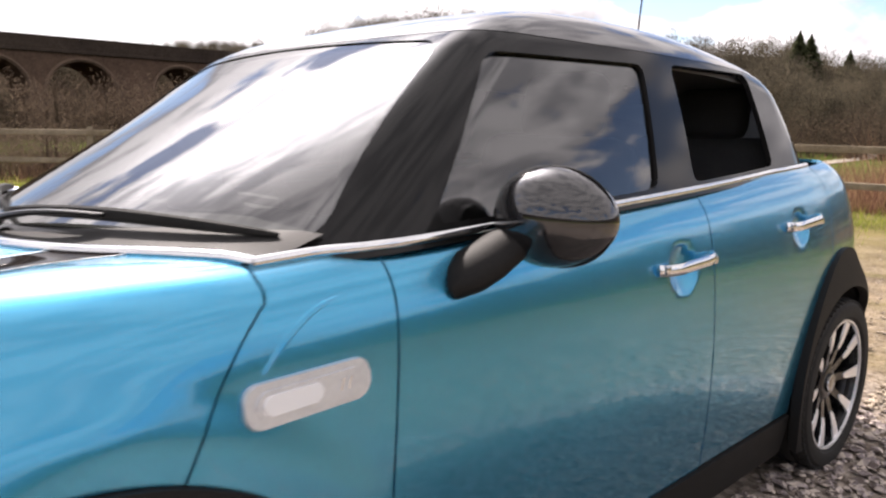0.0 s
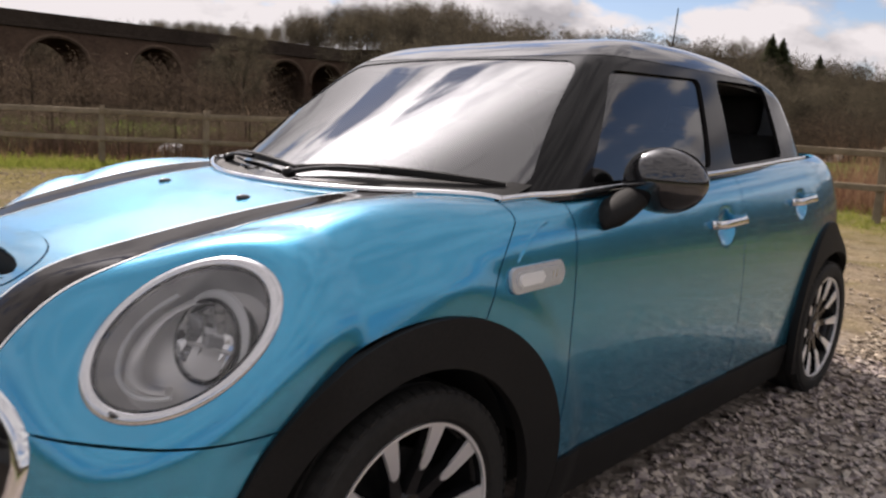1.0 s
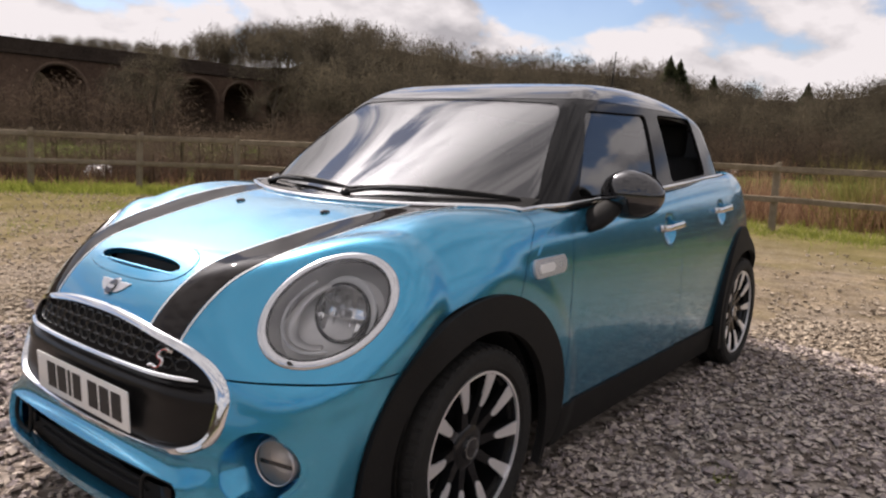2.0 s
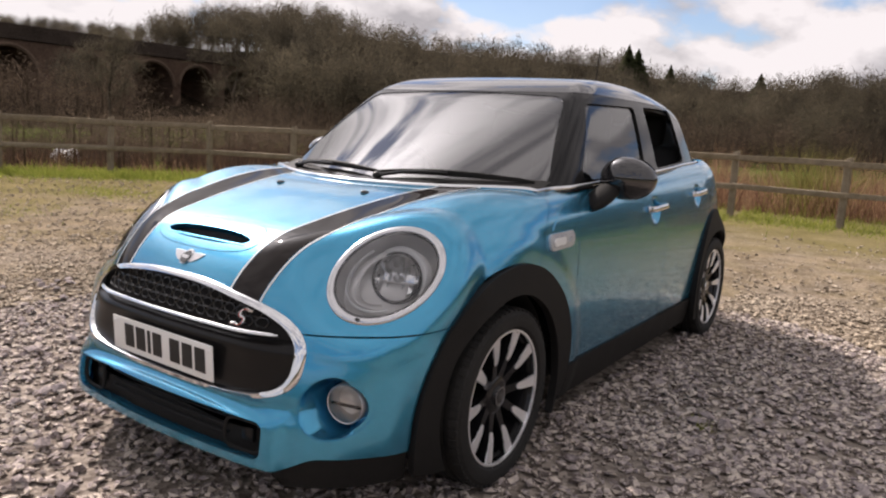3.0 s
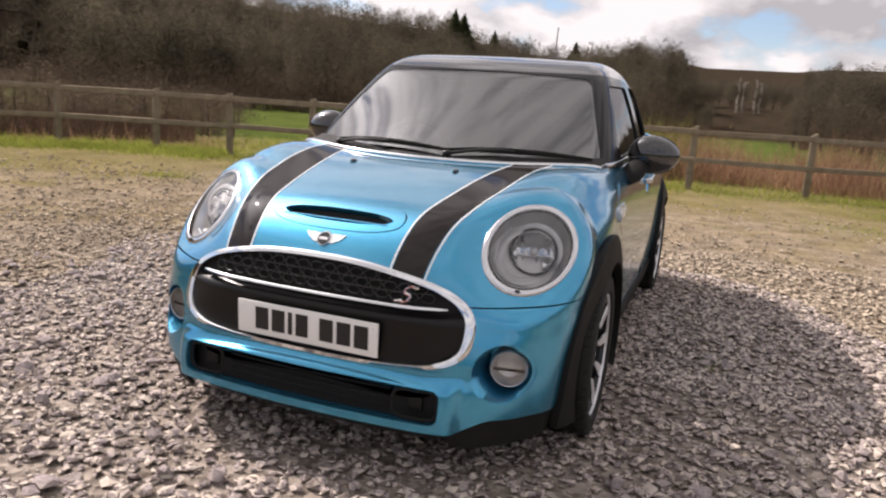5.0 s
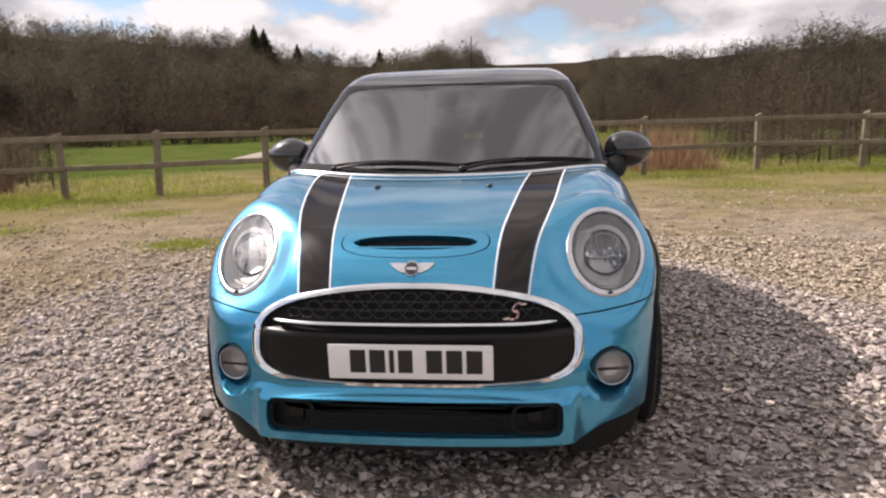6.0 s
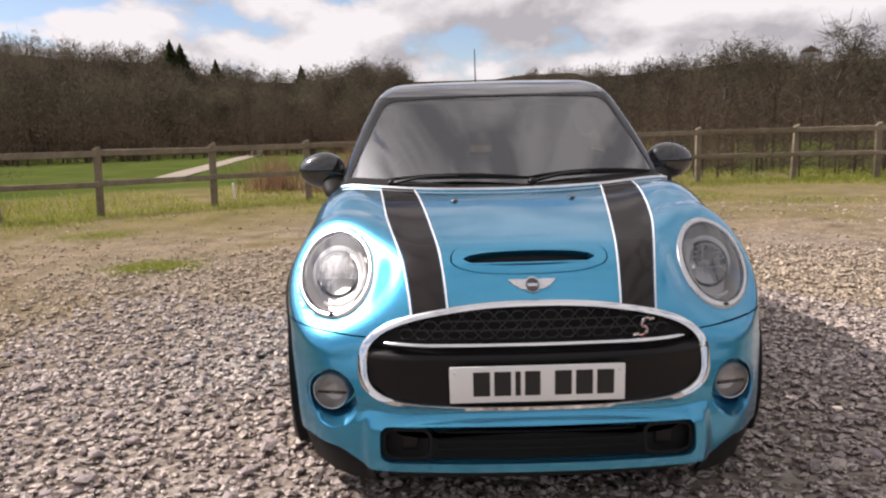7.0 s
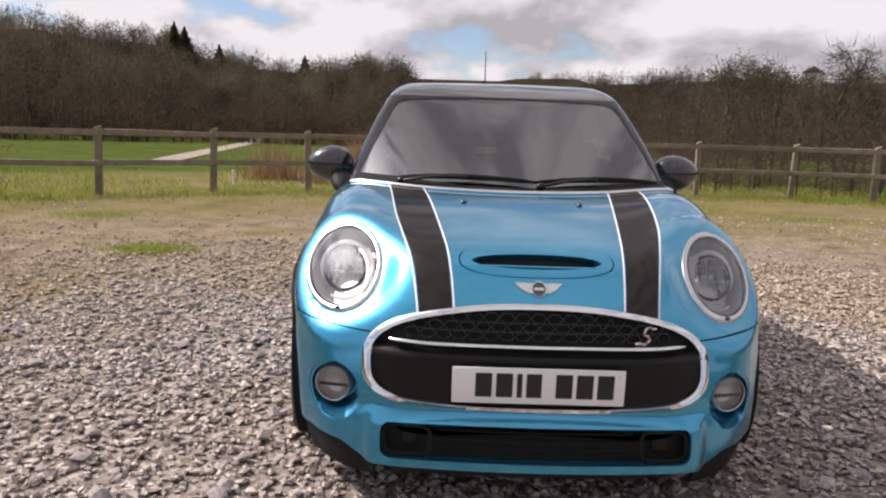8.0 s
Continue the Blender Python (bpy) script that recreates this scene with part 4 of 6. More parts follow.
def lamp_point(r, angle, lift=0.0):
    a, b = 0.144 * r * math.cos(angle), 0.197 * r * math.sin(angle)
    return LAMP_C + LAMP_U * a + LAMP_V * b + LAMP_N * (lamp_table.at(a, b) + lift)


for side in (1, -1):
    mirror = np.array((side, 1, 1))
    lamp = child("headlight", None, car)
    lamp.empty_display_size = 0.1
    n = 64
    ring = bmesh.new()
    loops = []
    for r, lift in ((1.004, -0.010), (1.002, 0.001), (0.985, 0.0055), (0.90, 0.006), (0.865, 0.002), (0.85, -0.020)):
        loops.append([ring.verts.new(lamp_point(r, 2 * math.pi * i / n, lift) * mirror) for i in range(n)])
    for p, q in zip(loops, loops[1:]):
        for i in range(n):
            ring.faces.new((p[i], p[(i + 1) % n], q[(i + 1) % n], q[i]))
    part("lamp_ring", ring, M["chrome_soft"], lamp, "bright chrome headlight ring", angle=60)
    lens = bmesh.new()
    centre = lens.verts.new(lamp_point(0, 0, 0.012) * mirror)
    last = None
    for r in (0.25, 0.5, 0.7, 0.865):
        loop = [lens.verts.new(lamp_point(r, 2 * math.pi * i / n, 0.012 * (1 - r * r) + 0.001) * mirror) for i in range(n)]
        for i in range(n):
            if last is None:
                lens.faces.new((centre, loop[i], loop[(i + 1) % n]))
            else:
                lens.faces.new((last[i], loop[i], loop[(i + 1) % n], last[(i + 1) % n]))
        last = loop
    lo = part("lens", lens, M["lamp_glass"], lamp, "clear domed lens")
    lo.visible_shadow = False
    # inside: a dark bowl, a bright half-moon daylight band and a round reflector with its lens
    bowl = bmesh.new()
    last = None
    for r, deep in ((0.87, -0.004), (0.82, -0.030), (0.75, -0.074), (0.0, -0.092)):
        loop = [bowl.verts.new(lamp_point(r, 2 * math.pi * i / n, deep) * mirror) for i in range(n)]
        if last:
            for i in range(n):
                bowl.faces.new((last[i], loop[i], loop[(i + 1) % n], last[(i + 1) % n]))
        last = loop
    part("lamp_bowl", bowl, M["lamp_silver"], lamp, "silvered inner housing")
    part("lamp_seal", tube([tuple(lamp_point(0.862, 2 * math.pi * i / 48, 0.0015) * mirror) for i in range(48)], 0.0032, 6, True), M["gloss_black"], lamp, "thin black seal inside the ring")
    ahead = Matrix.Translation(Vector((LAMP_C + LAMP_U * 0.010 + LAMP_V * 0.026 - LAMP_N * 0.040) * mirror)) @ (Vector((0.26 * side, -0.90, 0.30))).to_track_quat("Z", "Y").to_matrix().to_4x4()
    part("reflector", lathe([(-0.052, 0.076), (0.0, 0.076), (0.006, 0.073), (0.002, 0.070)], 48, "z"), M["chrome_soft"], lamp, "chrome reflector collar").matrix_basis = ahead
    part("reflector_gap", lathe([(-0.05, 0.0765), (0.002, 0.0765), (0.002, 0.0805), (-0.05, 0.0805)], 48, "z"), M["rim_black"], lamp, "dark gap round the reflector").matrix_basis = ahead
    dish = bmesh.new()
    # a dish pressed into upright bands, each tilted a little from the next
    wide = np.linspace(-0.069, 0.069, 13)
    for k in range(12):
        u0, u1 = wide[k], wide[k + 1]
        tilt = 0.006 * (1 if k % 2 else -1)
        ring = []
        for v in np.linspace(-1, 1, 9):
            ring.append([dish.verts.new((u, v * math.sqrt(max(0.0699**2 - u * u, 0)), -0.040 + 7.0 * (u * u + (v * 0.05) ** 2) + d)) for u, d in ((u0, tilt), (u1, -tilt))])
        for p, q in zip(ring, ring[1:]):
            dish.faces.new((p[0], p[1], q[1], q[0]))
    part("dish", dish, M["chrome"], lamp, "banded chrome reflector dish", smooth=False).matrix_basis = ahead
    part("bulb_shield", lathe([(-0.04, 0.013), (-0.006, 0.013), (0.002, 0.008), (0.004, 0.0001)], 20, "z"), M["silver"], lamp, "small silver bulb cap").matrix_basis = ahead
    part("shelf", block((0.118, 0.004, 0.030), (0, -0.012, -0.022), 0.0015, 1), M["lamp_silver"], lamp, "thin shelf across the dish").matrix_basis = ahead
    # pale light guides: a crescent round the reflector and a thin bow below it
    crescent = [(0.089 * math.cos(a), 0.089 * math.sin(a), -0.006) for a in np.linspace(radians(-30), radians(150), 23)]
    part("light_guide", tube([(side * x, y, z) for x, y, z in crescent], [0.003 + 0.0085 * math.sin(math.pi * k / 22) for k in range(23)], 8, squash=(1.0, 0.7)), M["lamp_white"], lamp, "pale crescent light guide").matrix_basis = ahead
    drl = tube([tuple(lamp_point(0.68, radians(a), -0.026) * mirror) for a in range(170, 331, 8)], 0.0050, 8)
    part("daylight_band", drl, M["lamp_white"], lamp, "pale daytime light band")
    part("inner_visor", tube([tuple(lamp_point(0.56, radians(a), -0.045) * mirror) for a in range(150, 321, 10)], 0.016, 10, squash=(1.0, 0.5)), M["lamp_silver"], lamp, "silver inner visor")
    part("ring_badge", ball((0.010, 0.004, 0.006), tuple(lamp_point(0.935, radians(-60), 0.009) * mirror)), M["gloss_black"], lamp)

# ---- grille ----
def nose_at(x, z):
    return -0.6 - nose_table.at(abs(x), z)


def outline(side, top, bottom, n=112):
    """The grille's outline, smaller by so much at its sides, top and bottom."""
    a, c = GRILLE_A - side, GRILLE_Z

    pts = []
    for i in range(n):
        t = 2 * math.pi * i / n
        ct, st = math.cos(t), math.sin(t)
        b, e = (GRILLE_UP - top, 2 / GRILLE_E[0]) if st > 0 else (GRILLE_DOWN - bottom, 2 / GRILLE_E[1])
        pts.append((a * math.copysign(abs(ct) ** e, ct), c + b * math.copysign(abs(st) ** e, st)))
    return pts


grille = child("grille", None, car)
grille.empty_display_size = 0.1
ring = bmesh.new()
loops = []
for part_in, out in ((-0.06, -0.012), (-0.04, 0.004), (0.10, 0.010), (0.80, 0.009), (0.97, 0.003), (1.0, -0.03)):
    loops.append([ring.verts.new((x, nose_at(x, z) - out, z)) for x, z in outline(0.031 * part_in, 0.018 * part_in, 0.016 * part_in)])
for p, q in zip(loops, loops[1:]):
    for i in range(len(p)):
        j = (i + 1) % len(p)
        ring.faces.new((p[i], p[j], q[j], q[i]))
part("grille_surround", ring, M["chrome"], grille, "chrome hexagonal grille surround", angle=55)
back = bmesh.new()
last = None
for k in (1.0, 0.75, 0.5, 0.25, 0.0):
    loop = [back.verts.new((x * k, nose_at(x * k, GRILLE_Z + (z - GRILLE_Z) * k) + 0.03, GRILLE_Z + (z - GRILLE_Z) * k)) for x, z in outline(0.026, 0.015, 0.013)]
    if last:
        for i in range(len(loop)):
            j = (i + 1) % len(loop)
            back.faces.new((last[i], last[j], loop[j], loop[i]))
    last = loop
bmesh.ops.remove_doubles(back, verts=back.verts, dist=1e-5)
part("grille_back", back, M["dark"], grille, "black grille backing")
# bright bar across, and the smooth black panel that carries the plate
bar = [(x, nose_at(x, 0.581) - 0.004, 0.581) for x in np.linspace(-0.455, 0.455, 41)]
part("grille_bar", tube(bar, [0.002 + 0.0055 * min(1, (0.46 - abs(p[0])) / 0.03) for p in bar], 10, squash=(1.6, 1.0)), M["chrome"], grille, "chrome grille bar")


def grille_half(z, m=0.0):
    """Half the width of the grille's opening at a height."""
    up = z > GRILLE_Z
    e = GRILLE_E[0] if up else GRILLE_E[1]
    b = (GRILLE_UP - 0.018 if up else GRILLE_DOWN - 0.014) - m
    return (GRILLE_A - 0.030 - m) * max(0.0, 1 - (abs(z - GRILLE_Z) / b) ** e) ** (1 / e)


plate_panel = bmesh.new()
cols = np.linspace(-1, 1, 61)
rows = [(0.562, 0.022), (0.552, 0.004), (0.544, -0.003), (0.532, -0.005), (0.515, 0.002), (0.46, 0.006), (0.42, 0.006), (0.400, 0.008), (0.3945, 0.014)]
grid = []
for z, out in rows:
    half = grille_half(z)
    grid.append([plate_panel.verts.new((c * half, nose_at(c * half, z) + out, z)) for c in cols])
for p, q in zip(grid, grid[1:]):
    for i in range(len(cols) - 1):
        plate_panel.faces.new((p[i], p[i + 1], q[i + 1], q[i]))
part("plate_panel", plate_panel, M["plate_black"], grille, "satin black lower grille panel")
# honeycomb mesh above the bar
cell = 0.046
for row in range(3):
    for col in range(-11, 12):
        cx, cz = (col + 0.5 * (row % 2)) * cell * 1.05, 0.606 + row * cell * 0.58
        if abs(cx) > grille_half(cz, 0.012):
            continue
        hexa = [(cx + 0.0225 * math.cos(radians(60 * k)), cz + 0.0145 * math.sin(radians(60 * k))) for k in range(6)]
        part("mesh_cell", tube([(x, nose_at(x, z) + 0.014, z) for x, z in hexa], 0.0036, 5, True, up=(0, 1, 0)), M["mesh_black"], grille)
# model badge: a slanted curl of chrome with a red face
curl = []
for t in np.linspace(0, 1, 25):
    a = radians(40 + 230 * t / 0.5) if t < 0.5 else radians(90 - 230 * (t - 0.5) / 0.5)
    u, v = (0.013 * math.cos(a), 0.012 + 0.012 * math.sin(a)) if t < 0.5 else (0.013 * math.cos(a), -0.012 + 0.012 * math.sin(a))
    curl.append((0.328 + u + 0.45 * v, 0.617 + v))
curl = [(0.360, 0.637)] + curl + [(0.291, 0.594)]
part("badge_stroke", tube([(x, nose_at(x, z) + 0.002, z) for x, z in curl], 0.0044, 6, up=(0, 1, 0)), M["chrome"], grille, "chrome model badge with a red face")
part("badge_inlay", tube([(x, nose_at(x, z) - 0.0018, z) for x, z in curl[2:-2]], 0.0013, 6, up=(0, 1, 0)), M["red"], grille, "thin red badge inlay")

# ---- number plate ----
plate = child("number_plate", None, car)
plate.empty_display_size = 0.1
part("plate_sheet", block((0.52, 0.006, 0.114), (0, -0.741, 0.466), 0.004, 2, (2.5, 0, 0)), M["plate"], plate, "white number plate with black bars")
bx = -0.190
for w in (0.050, 0.050, 0.016, 0.046, -0.035, 0.050, 0.050, 0.050):
    if w > 0:
        part("character_bar", block((w, 0.003, 0.076), (bx + w / 2, -0.7445, 0.468), 0.001, 1, (2.5, 0, 0)), M["ink"], plate)
        bx += w + 0.0125
    else:
        bx += 0.030
for x in (-0.245, 0.245):
    part("plate_screw", ball((0.006, 0.002, 0.006), (x, -0.7455, 0.505), None, 10, 6), M["white_line"], plate)


# ---- bright mouldings round the waist and below the windscreen ----
top_table = Table((0, 0, 0.8), (1, 0, 0), (0, 1, 0), (0, 0, 1), np.linspace(0, 0.80, 65), np.linspace(-0.55, 0.62, 65))


def top_at(x, y):
    return 0.8 + top_table.at(abs(x), y)


rim = [(x, cowl(x) + 0.002, 0.004 + top_at(x, min(cowl(x), 0.6))) for x in np.linspace(-0.705, 0.705, 61)]
part("screen_moulding", tube(rim, 0.010, 10, squash=(1.15, 0.9)), M["chrome"], car, "chrome strip below the windscreen")
for side in (1, -1):
    pts = []
    ys = np.concatenate([np.linspace(0.375, 0.56, 8), np.linspace(0.62, 2.46, 36)])
    for y in ys:
        z = belt(y) + 0.004
        p = np.array([[0.62 + 0.002 * i, y, z] for i in range(100)])
        inside = np.minimum(body_f(p), cabin_f(p)) < 0
        x = p[inside][-1, 0] if inside.any() else 0.70
        if y < 1.0:
            x = max(x, 0.705)
        pts.append((side * (x + 0.001), y, z))
    part("waist_moulding", tube(pts, 0.0095, 10, squash=(0.9, 1.0)), M["chrome"], car, "thin chrome waist line")

# scuttle: the black trough between bonnet and glass
bm = bmesh.new()
grid = []
for x in np.linspace(-0.70, 0.70, 49):
    row = []
    for k, (dy, dz) in enumerate(((-0.02, -0.020), (0.006, -0.004), (0.03, -0.004), (0.07, 0.010), (0.13, 0.028))):
        y = cowl(x) + dy
        row.append(bm.verts.new((x, y, top_at(x, min(y, 0.6)) + dz)))
    grid.append(row)
for p, q in zip(grid, grid[1:]):
    for k in range(4):
        bm.faces.new((p[k], p[k + 1], q[k + 1], q[k]))
part("scuttle", bm, M["trim"], car, "black plastic scuttle panel")


def on_screen(x, z, lift=0.0):
    """A point of the windscreen, lifted along its normal."""
    n = Vector((0.25 * x, -0.485, 0.875)).normalized()
    return Vector((x, float(screen_y(np.array(abs(x)), np.array(z))), z)) + n * lift


for x0, x1, pivot in ((0.655, 0.06, 0.10), (0.10, -0.50, -0.48)):
    wiper = child("wiper", None, car)
    wiper.empty_display_size = 0.1
    ln = 26
    blade = [on_screen(x0 + (x1 - x0) * t, 0.988 + 0.020 * math.sin(math.pi * (0.1 + 0.8 * t)), 0.016) for t in np.linspace(0, 1, ln)]
    part("wiper_blade", tube(blade, [0.003 + 0.0065 * math.sin(math.pi * i / (ln - 1)) ** 0.6 for i in range(ln)], 8, squash=(0.8, 1.3)), M["trim"], wiper, "black wiper blade")
    arm = [on_screen(pivot + (0.5 * (x0 + x1) - pivot) * t, 0.978 + 0.026 * t, 0.020 + 0.012 * math.sin(math.pi * t)) for t in np.linspace(0, 1, 12)]
    part("wiper_arm", tube(arm, [0.011 - 0.005 * i / 11 for i in range(12)], 8, squash=(1.1, 0.7)), M["plate_black"], wiper, "black wiper arm")
    part("wiper_pivot", ball((0.020, 0.020, 0.016), tuple(arm[0])), M["plate_black"], wiper)

# ---- bonnet fittings ----
for side in (1, -1):
    x, y = 0.222 * side, -0.045
    part("washer_jet", ball((0.014, 0.020, 0.008), (x, y, top_at(x, y) + 0.002), None, 16, 8), M["gloss_black"], bonnet, "black washer jet")


def plaque(corners, back, front, n=1):
    """A raised plate on the nose, from corners in x and z."""
    bm = bmesh.new()
    f = [bm.verts.new((x, nose_at(x, z) - front, z)) for x, z in corners]
    b = [bm.verts.new((x, nose_at(x, z) + back, z)) for x, z in corners]
    bm.faces.new(f)
    for i in range(len(f)):
        j = (i + 1) % len(f)
        bm.faces.new((f[i], f[j], b[j], b[i]))
    return bm


emblem = child("emblem", None, bonnet)
emblem.empty_display_size = 0.05
for s in (1, -1):
    wing = [(s * 0.012, 0.732), (s * 0.034, 0.7335), (s * 0.056, 0.744), (s * 0.073, 0.7585), (s * 0.040, 0.7590), (s * 0.012, 0.7575)]
    part("emblem_wing", plaque(wing, 0.003, 0.004), M["silver"], emblem, "silver emblem wing", smooth=False)
disc = [(0.0235 * math.cos(2 * math.pi * k / 28), 0.745 + 0.0205 * math.sin(2 * math.pi * k / 28)) for k in range(28)]
part("emblem_ring", plaque(disc, 0.003, 0.0065), M["chrome_soft"], emblem, "silver ring", smooth=False)
inner = [(x * 0.84, 0.745 + (z - 0.745) * 0.84) for x, z in disc]
part("emblem_disc", plaque(inner, 0.003, 0.0085), M["gloss_black"], emblem, "black disc", smooth=False)
part("emblem_bar", plaque([(-0.015, 0.7415), (0.015, 0.7415), (0.015, 0.7485), (-0.015, 0.7485)], 0.0, 0.0100), M["silver"], emblem, "", smooth=False)
part("scoop_duct", block((0.41, 0.11, 0.055), (0, -0.470, 0.785), 0.008), M["dark"], bonnet, "dark scoop duct")
lip = [(x, nose_at(x, 0.800) - 0.001, 0.7985) for x in np.linspace(-0.195, 0.195, 25)]
part("scoop_lip", tube(lip, 0.0045, 8), M["paint"], bonnet)

# ---- lower front: intake, fog lamps ----
for k in range(3):
    pts = [(x, nose_at(x, 0.285) + 0.052, 0.260 + 0.026 * k) for x in np.linspace(-0.30, 0.30, 15)]
    part("intake_slat", tube(pts, 0.0035, 6, squash=(2.2, 1.0)), M["dark"], bumper)
for s in (1, -1):
    duct = []
    for k in range(24):
        a = 2 * math.pi * k / 24
        c, d = math.cos(a), math.sin(a)
        x = s * 0.392 + 0.072 * math.copysign(abs(c) ** 0.5, c)
        z = 0.284 + 0.046 * math.copysign(abs(d) ** 0.5, d)
        duct.append((x, nose_at(x, z) + 0.022, z))
    part("duct_frame", tube(duct, 0.006, 6, True, up=(0, 1, 0)), M["trim"], bumper, "black brake duct frame")
    part("duct_plate", block((0.05, 0.012, 0.045), (s * 0.385, nose_at(0.385, 0.277) + 0.05, 0.278), 0.006), M["plate_black"], bumper)
    fog = child("fog_lamp", None, bumper)
    fog.empty_display_size = 0.05
    yc = nose_at(*FOG)
    n = 40
    loops = []
    bm = bmesh.new()
    for r, deep in ((0.0915, None), (0.087, None), (0.078, 0.040), (0.070, 0.112), (0.0, 0.114)):
        loop = []
        for i in range(n):
            a = 2 * math.pi * i / n
            x, z = FOG[0] + r * math.cos(a), FOG[1] + r * math.sin(a)
            y = nose_at(x, z) + (0.002 if r > 0.08 else 0.010) if deep is None else yc + deep
            y = max(y, nose_at(x, z) + 0.004)
            loop.append(bm.verts.new((s * x, y, z)))
        loops.append(loop)
    for p, q in zip(loops, loops[1:]):
        for i in range(n):
            bm.faces.new((p[i], p[(i + 1) % n], q[(i + 1) % n], q[i]))
    part("fog_bowl", bm, M["paint"], fog, "blue recess round the fog lamp", angle=60)
    m = Matrix.Translation((s * (FOG[0] + 0.006), yc + 0.058, FOG[1] + 0.003)) @ Vector((0.22 * s, -1, 0.02)).to_track_quat("Z", "Y").to_matrix().to_4x4()
    part("fog_body", lathe([(-0.05, 0.060), (0.006, 0.060), (0.010, 0.057), (0.008, 0.0545)], 40, "z"), M["silver"], fog, "thin grey fog lamp rim").matrix_basis = m
    part("fog_reflector", lathe([(0.0, 0.0545), (-0.03, 0.040), (-0.04, 0.0001)], 36, "z"), M["lamp_grey"], fog).matrix_basis = m
    part("fog_band", block((0.10, 0.010, 0.006), (0, -0.006, -0.002), 0.002), M["rim_black"], fog).matrix_basis = m
    lens = part("fog_lens", lathe([(0.006, 0.0545), (0.012, 0.035), (0.014, 0.0001)], 36, "z"), M["lamp_glass"], fog, "clear fog lamp lens")
    lens.matrix_basis = m
    lens.visible_shadow = False


# ---- side fittings ----
def side_plate(corners, side, back, front, mat, name, parent, label=""):
    bm = bmesh.new()
    f = [bm.verts.new((side * (side_at(y, z) + front), y, z)) for y, z in corners]
    b = [bm.verts.new((side * (side_at(y, z) - back), y, z)) for y, z in corners]
    bm.faces.new(f)
    for i in range(len(f)):
        j = (i + 1) % len(f)
        bm.faces.new((f[i], f[j], b[j], b[i]))
    bmesh.ops.bevel(bm, geom=[e for e in bm.edges if all(v in f for v in e.verts)], offset=min(0.0025, front * 0.8), segments=2, affect="EDGES")
    return part(name, bm, mat, parent, label, angle=50)


def pill(y0, y1, z0, z1, r, skew=0.0, n=6):
    pts = []
    for cy, cz, a0 in ((y1 - r, z1 - r, 0), (y0 + r, z1 - r, 90), (y0 + r, z0 + r, 180), (y1 - r, z0 + r, 270)):
        for k in range(n + 1):
            a = radians(a0 + 90 * k / n)
            y = cy + r * math.cos(a)
            pts.append((y, cz + r * math.sin(a) + skew * (y - y0)))
    return pts


